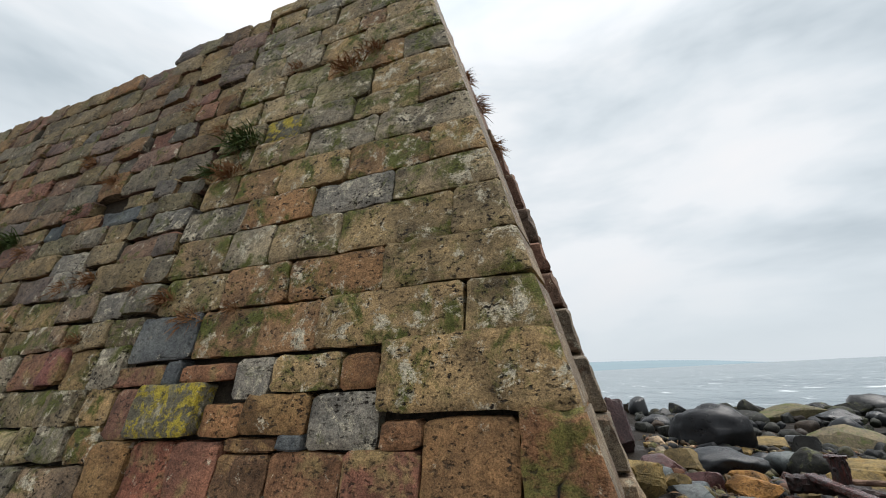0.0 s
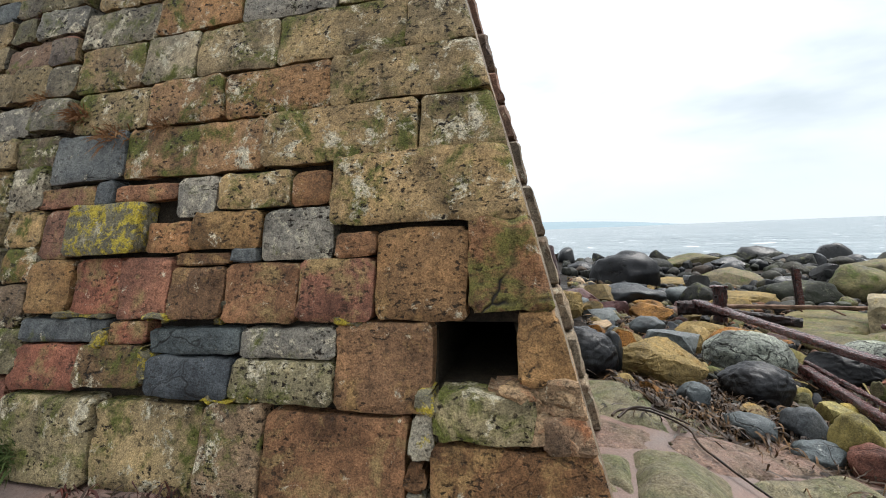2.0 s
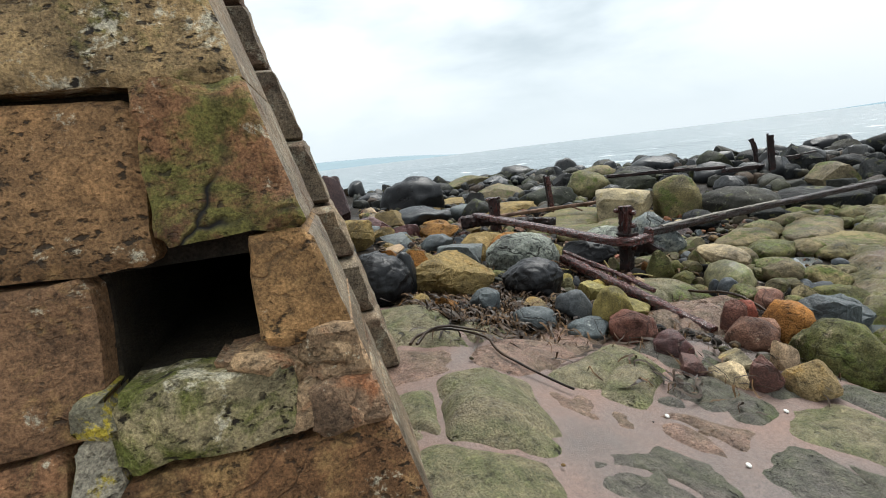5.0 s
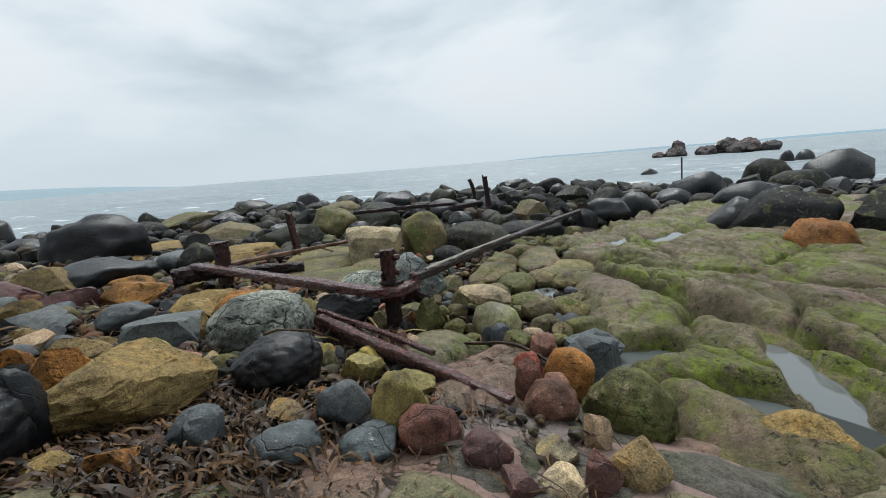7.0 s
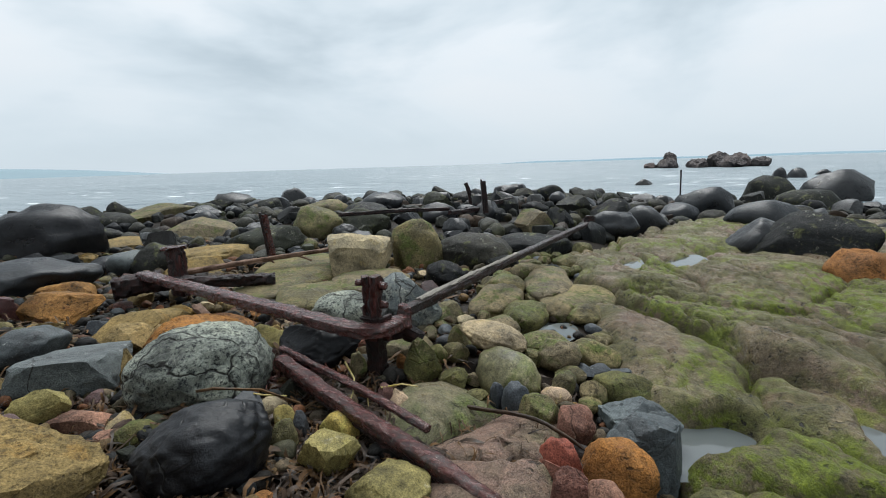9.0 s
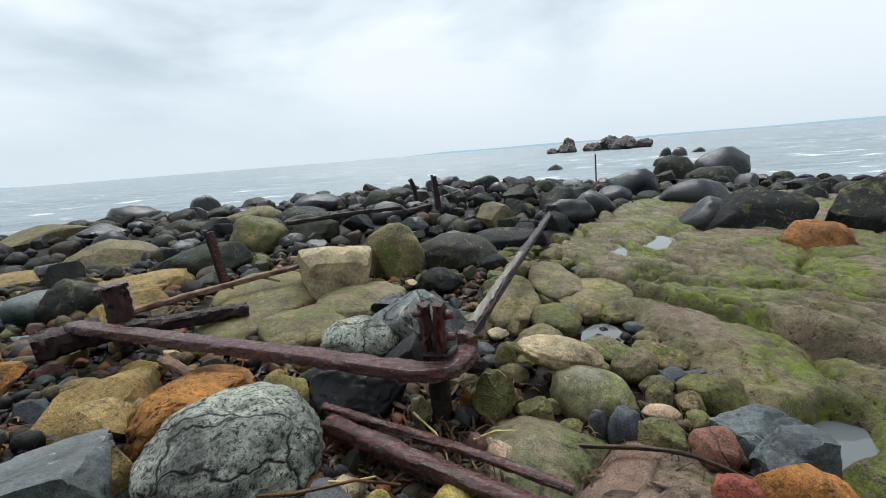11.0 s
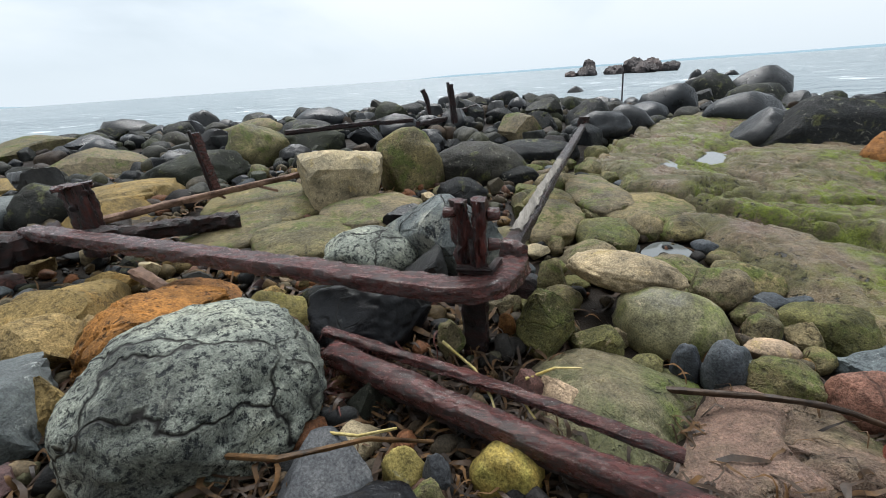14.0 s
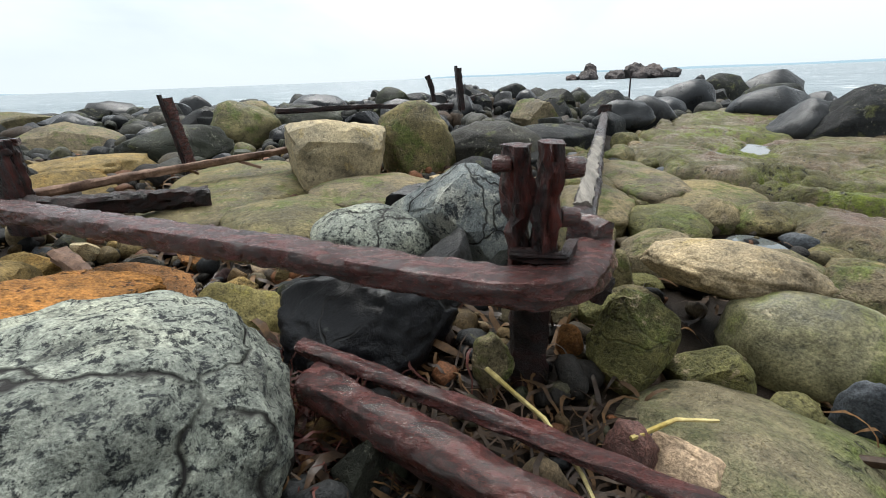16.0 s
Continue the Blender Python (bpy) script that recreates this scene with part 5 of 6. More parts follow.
plate_post = thing("iron_post", "stout rusted iron plate post with bolts", "iron post", IRONS)
part("plate", sweep([(5.16, 6.03, 0.02), (5.15, 6.03, 0.58)], 0.05, 0.11, 51, 0.2), RUST_POST, plate_post)
part("rim", sweep([(5.06, 6.12, 0.56), (5.23, 5.95, 0.565)], 0.06, 0.02, 52, 0.3), RUST, plate_post)
for a, b in ((0.03, 0.52), (-0.04, 0.42)):
    part("bolt", knob(0.028, 0.05, pose(5.10 + a, 5.96 - a, b, 90, 0, -45), a * 50), RUST_DARK, plate_post)
foot = thing("iron_beam", "collapsed dark iron beam at the plate post", "iron beam", IRONS)
part("bar", sweep([(4.78, 6.16, 0.23), (5.30, 5.62, 0.17), (5.72, 5.20, 0.12)], 0.07, 0.06, 54, 0.35), RUST_DARK, foot)
foot = thing("iron_beam", "short dark block of rusted iron under the rail end", "iron beam", IRONS)
part("bar", sweep([(4.62, 6.30, 0.22), (4.98, 6.05, 0.24)], 0.12, 0.10, 55, 0.3), RUST_DARK, foot)
stake = thing("iron_stake", "leaning rusted angle-iron stake", "iron stake", IRONS)
part("flange", sweep([(6.84, 6.25, -0.25), (6.78, 6.33, 0.77)], 0.055, 0.018, 61, 0.2), RUST_DARK, stake)
part("flange", sweep([(6.88, 6.22, -0.25), (6.82, 6.30, 0.74)], 0.02, 0.05, 62, 0.2), RUST, stake)
stake = thing("iron_stake", "upright dark iron stake among the far boulders", "iron stake", IRONS)
part("flange", sweep([(11.66, 4.17, -0.25), (11.62, 4.27, 1.02)], 0.075, 0.02, 64, 0.2), RUST_DARK, stake)
part("flange", sweep([(11.70, 4.13, -0.25), (11.66, 4.23, 0.98)], 0.02, 0.06, 65, 0.2), RUST_DARK, stake)
stake = thing("iron_stake", "short crooked iron stake among far boulders", "iron stake", IRONS)
part("shaft", sweep([(13.22, 5.0, 0.2), (13.21, 5.03, 0.6), (13.16, 5.12, 0.88)], 0.06, 0.05, 66, 0.3), RUST_DARK, stake)
stake = thing("iron_stake", "thin upright iron pole near the water", "iron stake", IRONS)
part("shaft", sweep([(26.0, -2.12, -1.0), (26.0, -2.06, 0.8)], 0.035, 0.035, 67, 0.15, 0.1), RUST_DARK, stake)
branch = thing("driftwood_branch", "long brown driftwood branch lying behind the stake", "driftwood", "driftwood")
part("stem", sweep([(5.45, 6.50, 0.16), (5.95, 6.02, 0.20), (6.42, 5.52, 0.24), (6.80, 5.10, 0.27)], 0.036, 0.034, 71, 0.25, 0.05, 0.6, 0.25), DRIFTWOOD, branch)
for a, b in (((6.45, 5.49, 0.24), (6.55, 5.30, 0.15)), ((6.2, 5.75, 0.23), (6.36, 5.78, 0.14)), ((6.75, 5.15, 0.27), (6.92, 5.12, 0.34))):
    part("twig", sweep([a, b], 0.012, 0.012, 73, 0.3, 0.03, 0.6), DRIFTWOOD, branch)
branch = thing("driftwood_branch", "driftwood pole under the rail", "driftwood", "driftwood")
part("stem", sweep([(4.70, 5.25, 0.10), (4.36, 4.62, 0.10)], 0.04, 0.035, 75, 0.25, 0.05, 0.6, 0.25), DRIFTWOOD, branch)
for line, r, s in (([(9.2, 6.6, 0.45), (10.4, 5.7, 0.42), (11.4, 5.0, 0.35)], 0.04, 81), ([(12.1, 4.5, 0.35), (13.4, 3.9, 0.42)], 0.05, 82), ([(10.6, 4.7, 0.35), (12.0, 4.3, 0.30)], 0.05, 83)):
    beam = thing("iron_beam", "fallen rusted beam among far boulders", "iron beam", IRONS)
    part("bar", sweep(line, r, r, s, 0.3, 0.1), RUST_DARK, beam)

# ---- the field of boulders out to the water ----
PLACED = [(o.matrix_world.translation.x, o.matrix_world.translation.y, max(o.dimensions.x, o.dimensions.y) / 2) for o in scene.objects if o.get("group") == "rocks on the shore"]

for (x0, y0), (x1, y1) in (((4.83, 6.14), (4.15, 3.0)), ((3.95, 3.6), (3.19, 1.76)), ((4.4, 2.9), (10.2, 1.82)), ((4.03, 3.66), (3.6, 2.39)), ((5.45, 6.5), (6.8, 5.1))):
    PLACED += [(x0 + (x1 - x0) * k / 14, y0 + (y1 - y0) * k / 14, 0.1) for k in range(15)]


rng = random.Random(77)
made = 0
for tries in range(4000):
    if made >= 80:
        break
    x, y = rng.uniform(4.2, 8.6), rng.uniform(1.35, 3.0)
    w = rng.uniform(0.16, 0.42)
    if bedrock_height(x, y) > land(x, y) + 0.05 or y > 3.05 - 0.09 * (x - 4.4) or any(math.hypot(x - a, y - b) < (r + w / 2) * 0.66 for a, b, r in PLACED) or any(math.hypot(x - a, y - b) < 1.2 * c + 0.1 for a, b, c, _, _ in POOLS):
        continue
    PLACED.append((x, y, w / 2))
    rock(x, y, land(x, y) + 0.02, w, w * rng.uniform(0.6, 0.95), w * rng.uniform(0.3, 0.6), rng.uniform(0, 360), GREEN_ROCK if w > 0.19 else rng.choice([GREEN_ROCK, GREEN_ROCK, SLATE_COBBLE, PALE_ROCK]), rng.choice("rar"), 4, "green knobs beside the shelf")
    made += 1


def on_bedrock(x, y):
    return 3.4 < x < 11.8 and -2.4 < y < 2.0 - 0.25 * max(0, x - 8)


def in_wall(x, y):
    c, s = math.cos(radians(WALL_YAW)), math.sin(radians(WALL_YAW))
    dx, dy = x - WALL_FOOT.x, y - WALL_FOOT.y
    return dx * c + dy * s < 0.3 and -dx * s + dy * c > -0.3


rng = random.Random(11)
made = 0
for tries in range(9000):
    if made >= 298:
        break
    x, y = rng.uniform(5.0, 25.0), rng.uniform(-12.0, 17.0)
    far = math.hypot(x - 3.5, y - 2.0)
    if far > 22 or on_bedrock(x, y) or in_wall(x, y):
        continue
    w = rng.uniform(0.42, 1.1) if far > 7 else rng.uniform(0.25, 0.6)
    if any(math.hypot(x - a, y - b) < (r + w / 2) * 0.72 for a, b, r in PLACED):
        continue
    PLACED.append((x, y, w / 2))
    h = w * rng.uniform(0.35, 0.62)
    rock(x, y, land(x, y) + 0.05, w, w * rng.uniform(0.65, 0.95), h, rng.uniform(0, 360), rng.choice([DARK_ROCK, DARK_ROCK, DARK_ROCK, DARK_ROCK, FIELD_ROCK, FIELD_ROCK, FIELD_ROCK, GREEN_ROCK if far < 8 else FIELD_ROCK]), rng.choice("raar"), 4 if far < 9 else 3, "boulders out to the water")
    made += 1

# stones packed between the boulders out to the water, past counting
PACK_ROCK = rock_material("packed_shore_stone", [(0.016, 0.018, 0.02), (0.035, 0.037, 0.034), (0.05, 0.05, 0.042), (0.022, 0.024, 0.022), (0.05, 0.055, 0.032), (0.07, 0.05, 0.036), (0.013, 0.015, 0.018)], (0.12, 0.12, 0.1), 0.62, None, rough=(0.35, 0.7), pits=0.7, island=True, depth=0.75)
SHAPES = [rock_verts((1, rng.uniform(0.65, 0.95), rng.uniform(0.45, 0.7)), rng.choice("ra"), 800 + i, 3) for i in range(12)]
verts, faces, made = [], [], 0
while made < 1700:
    x, y = rng.uniform(5.2, 24.0), rng.uniform(-11.0, 17.0)
    far = math.hypot(x - 3.5, y - 2.0)
    if far > 21 or far < 3.5 or on_bedrock(x, y) or in_wall(x, y) or bedrock_height(x, y) > land(x, y) - 0.02 and 2.4 < x < 13.8 and -4.9 < y < 2.3 or 5.0 < x < 7.4 and 3.6 < y < 6.4:
        continue
    w, turn = rng.uniform(0.2, 0.5) * (0.75 if far < 6 else 1.0), rng.uniform(0, math.tau)
    co, fs = SHAPES[rng.randrange(12)]
    c, q, base, z = math.cos(turn), math.sin(turn), len(verts), land(x, y) + 0.02
    verts += [(x + (p.x * c - p.y * q) * w, y + (p.x * q + p.y * c) * w, z + p.z * w) for p in co]
    faces += [[i + base for i in f] for f in fs]
    made += 1
me = bpy.data.meshes.new("packed_stones")
me.from_pydata(verts, [], faces)
me.materials.append(PACK_ROCK)
me.shade_smooth()
tagged(new("packed_stones", me), "dark wet stones packed between the shore boulders", "stones", kind="stuff")

# ---- islet ----
ISLET_ROCK = rock_material("islet_rock", [(0.085, 0.07, 0.07), (0.075, 0.068, 0.07)], (0.15, 0.13, 0.115), 0.6, None, size=14.0, pits=1.0, cracks=0.8)
islet = tagged(new("rocky_islet"), "low jagged reddish-brown rock islet in the sea", "islet")
for yaw, dist, w, d, h, seed in ((96.5, 120, 4.4, 3.2, 3.7, 1), (96.3, 119, 10.0, 4.0, 2.1, 2), (99.2, 118, 11.0, 4.0, 1.9, 3), (101.6, 122, 8.0, 6, 3.4, 4), (103.2, 121, 8.0, 5, 3.0, 5), (105.0, 119, 6.0, 4, 1.9, 6), (102.2, 117, 16.0, 4, 2.2, 7), (94.6, 120, 6, 3, 1.2, 8)):
    co, faces = rock_verts((w, d, h), "r", seed * 7, 4)
    off = Vector((math.sin(radians(yaw)) * dist, math.cos(radians(yaw)) * dist, SEA_LEVEL))
    bm = bmesh.new()
    vs = [bm.verts.new(q + 0.5 * Vector((noise.noise(q * 0.9), noise.noise(q * 0.9 + off), 0.9 * noise.noise(q * 1.3))) + 0.25 * Vector((0, 0, noise.noise(q * 3.1))) + off) for q in co]
    for f in faces:
        bm.faces.new([vs[i] for i in f])
    part("crag", bm, ISLET_ROCK, islet)
for x, y, w, d, h in ((52, -14.5, 2.2, 1.6, 1.0), (54, -16.5, 2.6, 1.6, 0.9), (60, -21, 2.4, 1.4, 0.5), (43, -2.0, 2.0, 1.2, 0.45), (38, -9.5, 1.6, 1.2, 0.7)):
    rock(x, y, SEA_LEVEL - 0.1, w, d, h + 0.2, x * 7, DARK_ROCK, "r", 3, "rocks in the sea", "awash in the sea")

# ---- shingle between the rocks ----
def free_sand(x, y):
    """The bare sand apron at the foot of the wall."""
    return x + 0.55 * y < 3.05 + 0.25 * noise.noise((x * 1.5, y * 1.5, 6)) and y < 2.75


rng = random.Random(21)
LOW_SLABS = [(o.matrix_world.translation.x, o.matrix_world.translation.y, max(o.dimensions.x, o.dimensions.y) / 2) for o in scene.objects if o.get("label", "").endswith("low and flat") or o.get("group") == "slabs of the foreshore"]
shingle = []
PEBBLES = [rock_verts((1, rng.uniform(0.6, 0.95), rng.uniform(0.35, 0.6)), rng.choice("raa"), 400 + i, 2) for i in range(14)]
while len(shingle) < 4200:
    if rng.random() < 0.62:
        x, y = rng.uniform(1.2, 7.0), rng.uniform(1.2, 7.5)
    else:
        x, y = rng.uniform(3.0, 9.0), rng.uniform(2.5, 11.0)
    sandy = free_sand(x, y)
    if sandy and rng.random() > 0.2 or in_wall(x, y) or (bedrock_height(x, y) > land(x, y) - 0.02 and rng.random() > 0.03):
        continue
    if 4.3 < x < 7.6 and 1.4 < y < 2.95 and rng.random() > 0.25 or any(math.hypot(x - a, y - b) < r * 0.85 for a, b, r in LOW_SLABS):
        continue
    s = rng.choice((0.025, 0.035, 0.045, 0.05, 0.07, 0.09, 0.12)) * rng.uniform(0.8, 1.3) * (1.0 if math.hypot(x - 3, y - 3) < 4 else 1.7)
    s = min(s, rng.uniform(0.008, 0.03)) if sandy else s
    shingle.append((x, y, s, rng.randrange(14), rng.uniform(0, math.tau)))
verts, faces = [], []
for x, y, s, k, turn in shingle:
    co, fs = PEBBLES[k]
    c, q, base = math.cos(turn), math.sin(turn), len(verts)
    z = land(x, y) + 0.012 + s * 0.1
    verts += [(x + (p.x * c - p.y * q) * s, y + (p.x * q + p.y * c) * s, z + p.z * s) for p in co]
    faces += [[i + base for i in f] for f in fs]
me = bpy.data.meshes.new("shingle")
me.from_pydata(verts, [], faces)
me.materials.append(MIXED_PEBBLE)
me.shade_smooth()
tagged(new("shingle", me), "small mixed wet pebbles and stone chips between boulders", "shingle", kind="stuff")

# cobbles of a countable size
COBBLE_MATS = [TAN_ROCK, ORANGE_ROCK, MAROON_ROCK, PINK_ROCK, SLATE_COBBLE, BLUE_ROCK, TAN_ROCK, PALE_ROCK, FIELD_ROCK, GREEN_ROCK]
made = 0
for tries in range(6000):
    if made >= 280:
        break
    x, y = rng.uniform(1.4, 8.5), rng.uniform(2.4, 11.0)
    if free_sand(x, y) or in_wall(x, y) or bedrock_height(x, y) > land(x, y) - 0.05 or y < 2.2 + 0.15 * x:
        continue
    w = rng.uniform(0.12, 0.34)
    if any(math.hypot(x - a, y - b) < (r + w / 2) * 0.9 for a, b, r in PLACED) or any(math.hypot(x - a, y - b) < r * 0.85 for a, b, r in LOW_SLABS):
        continue
    PLACED.append((x, y, w / 2))
    rock(x, y, land(x, y) + 0.02, w, w * rng.uniform(0.6, 0.95), w * rng.uniform(0.35, 0.6), rng.uniform(0, 360), rng.choice(COBBLE_MATS if y < 8 else COBBLE_MATS[6:]), rng.choice("aar"), 3, "cobbles between the boulders")
    made += 1


# ---- seaweed ----
def strand(start, yaw, length, width, curl, lift, r, n=9):
    """One limp ribbon of weed: left and right edge points."""
    p, a, z = Vector(start), yaw, start[2]
    left, right = [], []
    for i in range(n):
        k = i / (n - 1)
        w = width * (0.5 + 0.9 * math.sin(math.pi * min(1, k * 1.05))) * 0.6
        d = Vector((math.cos(a), math.sin(a), 0))
        s = Vector((-d.y, d.x, 0.5 * math.sin(k * 7 + yaw)))
        left.append(p + s * w)
        right.append(p - s * w)
        a += curl * r.uniform(-1, 1)
        p = p + d * (length / n)
        p.z = land(p.x, p.y) + 0.015 + lift * (0.5 + 0.5 * math.sin(k * 5 + yaw * 3)) + 0.01 * r.random()
    return left, right


def weed_bed(name, label, mat, count, where, r, length, width, lift):
    verts, faces = [], []
    for _ in range(count):
        x, y = where(r)
        l, q = strand((x, y, land(x, y) + 0.02), r.uniform(0, math.tau), r.uniform(*length), r.uniform(*width), 0.75, r.uniform(*lift), r)
        k, n = len(verts), len(l)
        verts += l + q
        faces += [(k + i, k + i + 1, k + n + i + 1, k + n + i) for i in range(n - 1)]
    me = bpy.data.meshes.new(name)
    me.from_pydata(verts, [], faces)
    me.materials.append(mat)
    me.shade_smooth()
    return tagged(new(name, me), label, "seaweed", kind="stuff")


def near_tide(r):
    while True:
        x, y = r.gauss(3.0, 0.9), r.gauss(3.6, 1.0)
        if not free_sand(x, y) and not in_wall(x, y):
            return x, y


def by_rail(r):
    k = r.random()
    return 3.3 + 0.75 * k + r.gauss(0, 0.16), 2.2 + 1.5 * k + r.gauss(0, 0.2)


def wide(r):
    while True:
        x, y = r.uniform(1.3, 9), r.uniform(2.6, 11)
        if not free_sand(x, y) and not in_wall(x, y):
            return x, y


def left_heap(r):
    while True:
        x, y = r.gauss(2.15, 0.35), r.gauss(3.15, 0.32)
        if not in_wall(x, y) and x + y > 4.75:
            return x, y


def wall_foot_heap(r):
    return r.gauss(-1.45, 0.42), r.gauss(1.92, 0.16)


rw = random.Random(31)
weed_bed("brown_wrack", "thick tangle of brown wrack at the cobbles' edge", WEED_BROWN, 900, left_heap, rw, (0.08, 0.32), (0.004, 0.014), (0.0, 0.1))
weed_bed("dark_kelp", "black kelp straps in a thick tangle", WEED_DARK, 900, left_heap, rw, (0.15, 0.45), (0.005, 0.016), (0.0, 0.1))
weed_bed("dark_kelp", "tangled dark kelp straps between the cobbles", WEED_DARK, 1500, near_tide, rw, (0.15, 0.5), (0.003, 0.013), (0.0, 0.07))
weed_bed("brown_wrack", "drifts of brown bladder wrack between stones", WEED_BROWN, 2200, near_tide, rw, (0.06, 0.28), (0.002, 0.009), (0.0, 0.08))
weed_bed("brown_wrack", "brown wrack strewn over the boulder shore", WEED_BROWN, 1500, wide, rw, (0.15, 0.5), (0.006, 0.018), (0.0, 0.1))
weed_bed("red_wrack", "dry reddish wrack heaped beside the rail", WEED_RED, 420, lambda r: (r.gauss(4.0, 0.13), r.gauss(3.75, 0.16)), rw, (0.1, 0.3), (0.002, 0.006), (0.02, 0.14))
weed_bed("dark_kelp", "dark kelp straps under the bent rail", WEED_DARK, 260, by_rail, rw, (0.15, 0.4), (0.004, 0.01), (0.0, 0.05))
weed_bed("red_wrack", "dark red weed heap at the wall foot", WEED_RED, 800, wall_foot_heap, rw, (0.06, 0.22), (0.003, 0.012), (0.0, 0.07))
weed_bed("dark_kelp", "dark weed heap at the wall foot", WEED_DARK, 1100, wall_foot_heap, rw, (0.06, 0.22), (0.003, 0.012), (0.0, 0.06))


def stalk(name, label, pts, r, mat, seed):
    ob = mesh_object(name, sweep(pts, r, r, seed, 0.25, 0.02, 0.6, 0.4), mat)
    return tagged(ob, label, "kelp stalk", "kelp stalks")


def on_land(pts, up=0.02):
    """The points laid on the beach, with the corners between them rounded off."""
    for _ in range(2):
        cut = [pts[0]]
        for a, b in zip(pts, pts[1:]):
            cut += [tuple(p * 0.75 + q * 0.25 for p, q in zip(a, b)), tuple(p * 0.25 + q * 0.75 for p, q in zip(a, b))]
        pts = cut + [pts[-1]]
    return [(x, y, land(x, y) + up + dz) for x, y, dz in pts]


stalk("kelp_stalk", "thin dark kelp stalk curving across the sand", on_land([(1.33, 2.50, 0.05), (1.42, 2.58, 0.06), (1.60, 2.55, 0.06), (1.78, 2.40, 0.06), (1.71, 2.22, 0.03), (1.71, 2.02, 0.02), (1.80, 1.79, 0.01)]), 0.008, WEED_DARK, 1)
stalk("kelp_stalk", "short dark kelp stalk on the sand", on_land([(1.36, 2.48, 0.05), (1.50, 2.56, 0.09), (1.76, 2.42, 0.08), (1.82, 2.44, 0.06)]), 0.008, WEED_DARK, 2)
stalk("kelp_stalk", "dark kelp stalk over the pink slab", on_land([(4.02, 2.36, 0.06), (3.96, 2.14, 0.09), (3.86, 1.93, 0.09), (3.77, 1.67, 0.06), (3.66, 1.45, 0.03)]), 0.011, WEED_DARK, 3)
stalk("kelp_stalk", "forked yellow kelp stalk beside the post", [(4.05, 3.16, 0.12), (3.93, 3.02, 0.085), (3.80, 2.95, 0.07), (3.70, 2.92, 0.06)], 0.006, WEED_PALE, 4)
stalk("kelp_stalk", "pale yellow kelp stalk", [(3.86, 2.99, 0.075), (3.84, 2.88, 0.09), (3.72, 2.80, 0.06)], 0.005, WEED_PALE, 5)
stalk("kelp_stalk", "pale kelp stalk beside the rail", [(3.52, 3.42, 0.14), (3.50, 3.32, 0.16), (3.56, 3.22, 0.14)], 0.005, WEED_PALE, 6)
stalk("kelp_stalk", "pale kelp stalk among cobbles", [(3.92, 2.83, 0.06), (3.98, 2.72, 0.07), (4.0, 2.62, 0.06)], 0.005, WEED_PALE, 7)
stalk("kelp_stalk", "long brown kelp stalk round the dark boulder", [(3.34, 3.62, 0.22), (3.28, 3.42, 0.30), (3.40, 3.24, 0.26), (3.52, 3.10, 0.14)], 0.008, WEED_BROWN, 8)

for k in range(6):
    r = random.Random(k + 60)
    j = [r.uniform(-0.03, 0.03) for _ in range(10)]
    stalk("grass_strand", "pale dry grass strand draped over the speckled boulder", [(3.85, 3.67 + j[0], 0.235), (3.69 + j[1], 3.605 + j[2], 0.27), (3.60 + j[3], 3.61 + j[4], 0.235), (3.52 + j[5], 3.625 + j[6], 0.205), (3.455 + j[7], 3.65 + j[8], 0.16)], 0.0013, GRASS_PALE, 90 + k)

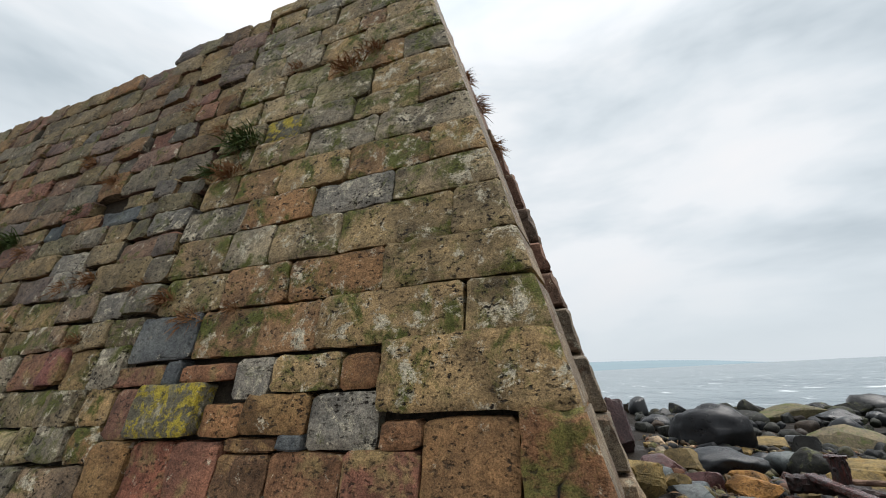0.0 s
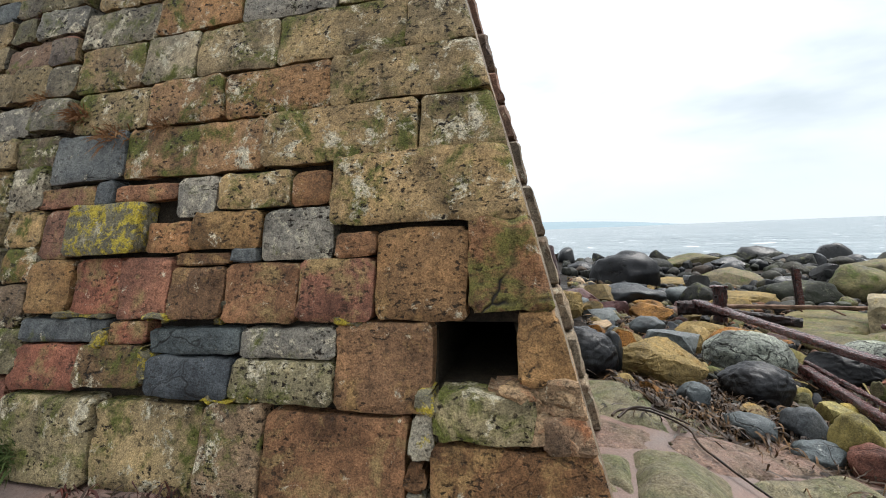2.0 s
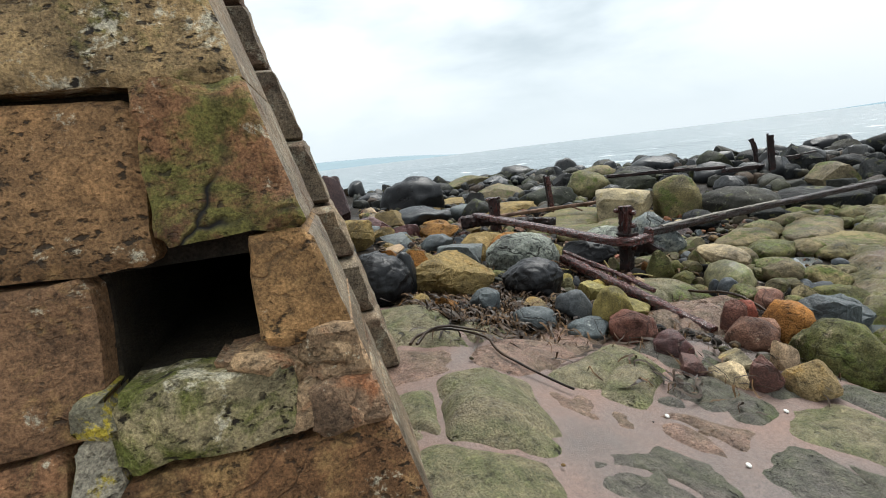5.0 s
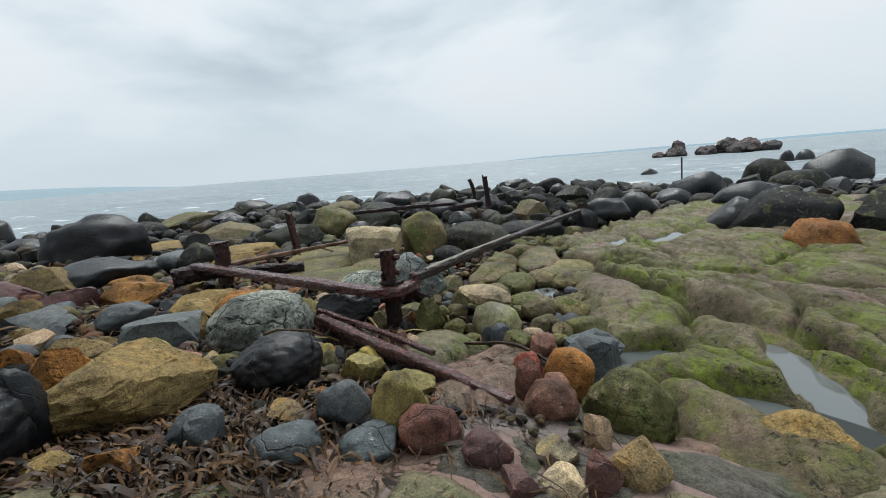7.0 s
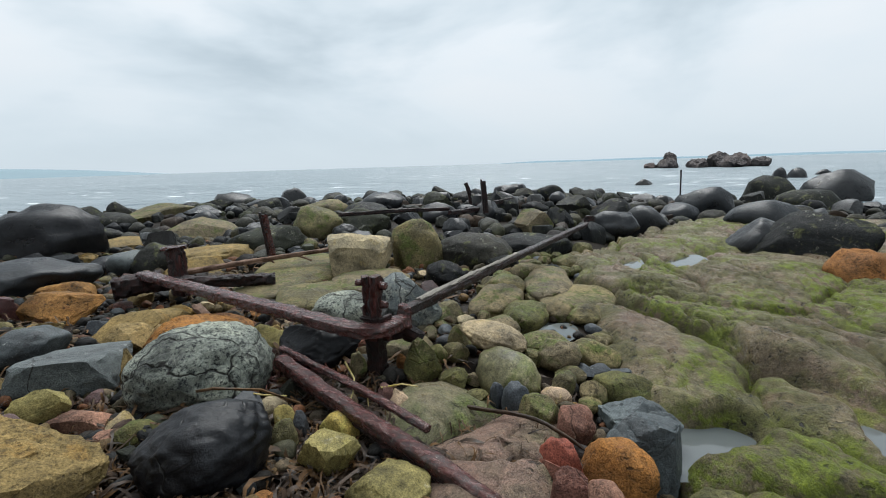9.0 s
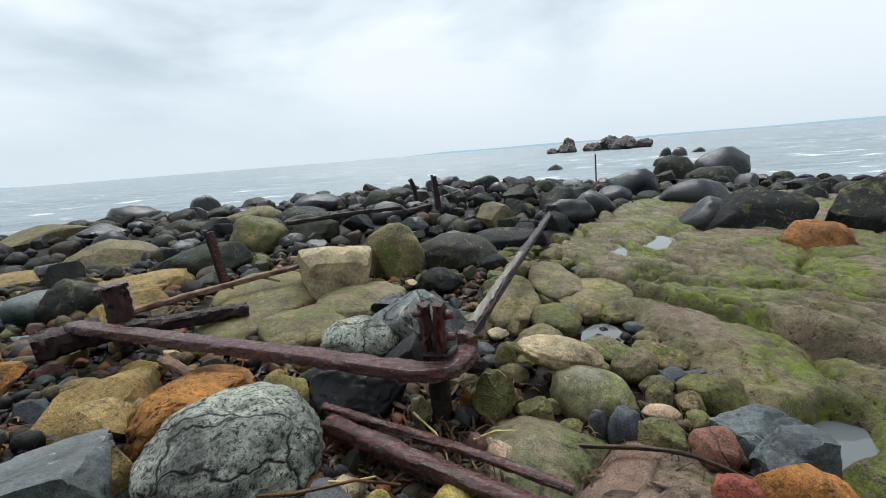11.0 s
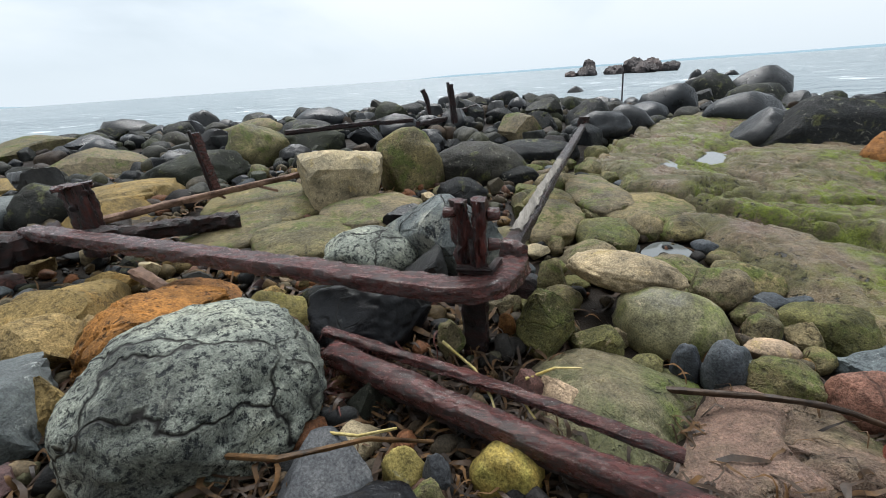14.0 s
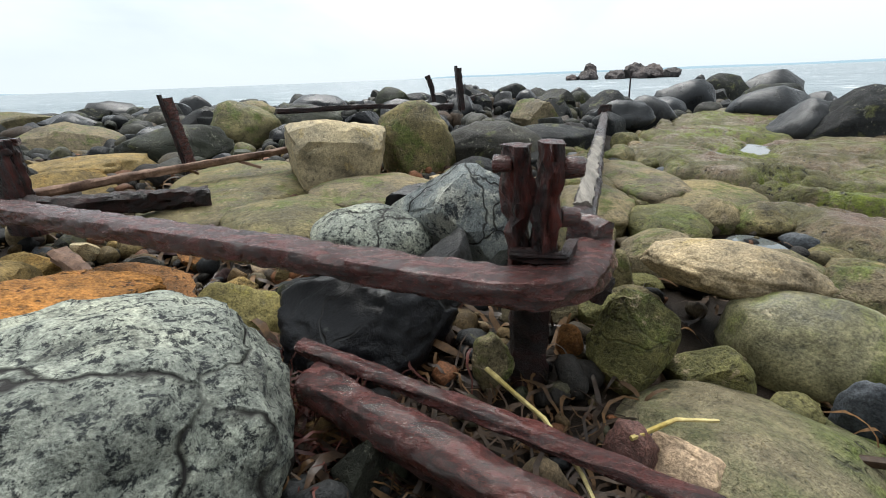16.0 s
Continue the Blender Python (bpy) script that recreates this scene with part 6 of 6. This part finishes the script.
# ---- plants on the wall ----
def tuft(name, label, u, v, size, mat, blades, seed, face=face_point):
    r = random.Random(seed)
    verts, faces = [], []
    for _ in range(blades):
        base = face(u + r.gauss(0, size * 0.3), v + r.gauss(0, size * 0.12), -0.02)
        out = (face(u, v, 1.0) - face(u, v, 0)) * r.uniform(0.3, 1.0) + Vector((r.gauss(0, 0.5), 0, r.gauss(0.15, 0.5)))
        out = out.normalized() * size * r.uniform(0.5, 1.1)
        side = Vector((r.gauss(0, 1), r.gauss(0, 1), r.gauss(0, 1))).normalized() * size * 0.025
        k = len(verts)
        mid, tip = base + out * 0.55, base + out + Vector((0, 0, -0.25 * size))
        verts += [base - side, base + side, mid + side, mid - side, tip]
        faces += [(k, k + 1, k + 2, k + 3), (k + 3, k + 2, k + 4)]
    me = bpy.data.meshes.new(name)
    me.from_pydata([WALL_POSE @ q for q in verts], [], faces)
    me.materials.append(mat)
    return tagged(new(name, me), label, "plant", "plants in the wall joints")


rt = random.Random(9)
for u, v, s in ((-2.0, 4.25, 0.22), (-1.75, 4.4, 0.16), (-3.0, 3.3, 0.2), (-3.3, 3.9, 0.14), (-3.15, 2.15, 0.16), (-2.85, 1.98, 0.16), (-3.5, 2.3, 0.13), (-4.2, 2.45, 0.16), (-4.5, 2.4, 0.14), (-4.0, 1.9, 0.12), (-4.6, 3.6, 0.16), (-3.9, 4.4, 0.14), (-5.2, 4.0, 0.16), (-2.6, 4.5, 0.14), (-5.5, 2.9, 0.14), (-2.5, 2.02, 0.1)):
    tuft("grass_tuft", "dry rust-brown grass tuft in a wall joint", u, v, s, GRASS_DRY, 90, int(-u * 100 + v * 10))
for u, v, s in ((-2.95, 3.62, 0.26), (-3.25, 3.38, 0.14), (-5.9, 3.1, 0.2), (-4.9, 3.3, 0.12)):
    tuft("wall_plant", "small green leafy plant in a wall joint", u, v, s, GRASS_GREEN, 150, int(-u * 77))
tuft("wall_plant", "bright green grass tuft at the wall foot", -3.2, 0.1, 0.2, GRASS_GREEN, 200, 5)
for w, v, s, mat in ((1.2, 4.9, 0.2, GRASS_DRY), (1.1, 4.3, 0.22, GRASS_DRY), (1.0, 3.6, 0.2, GRASS_DRY), (1.6, 2.3, 0.15, GRASS_GREEN)):
    tuft("wall_plant", "plant growing out of the short wall face", w + v * SIN_B, v, s, mat, 110, int(v * 91), return_point)
for x, y, z in ((2.45, 1.15, 0.1), (2.3, 1.0, 0.09), (2.0, 1.45, 0.13), (2.6, 1.3, 0.06), (1.9, 1.1, 0.14), (2.2, 1.62, 0.19)):
    ob = mesh_object("shell", knob(0.012, 0.006, pose(0, 0, 0, 20, 0, 0), x), SHELL)
    ob.matrix_world = pose(x, y, land(x, y) + 0.008)
    tagged(ob, "small white shell on wet sand", "shell", "shells on the sand")
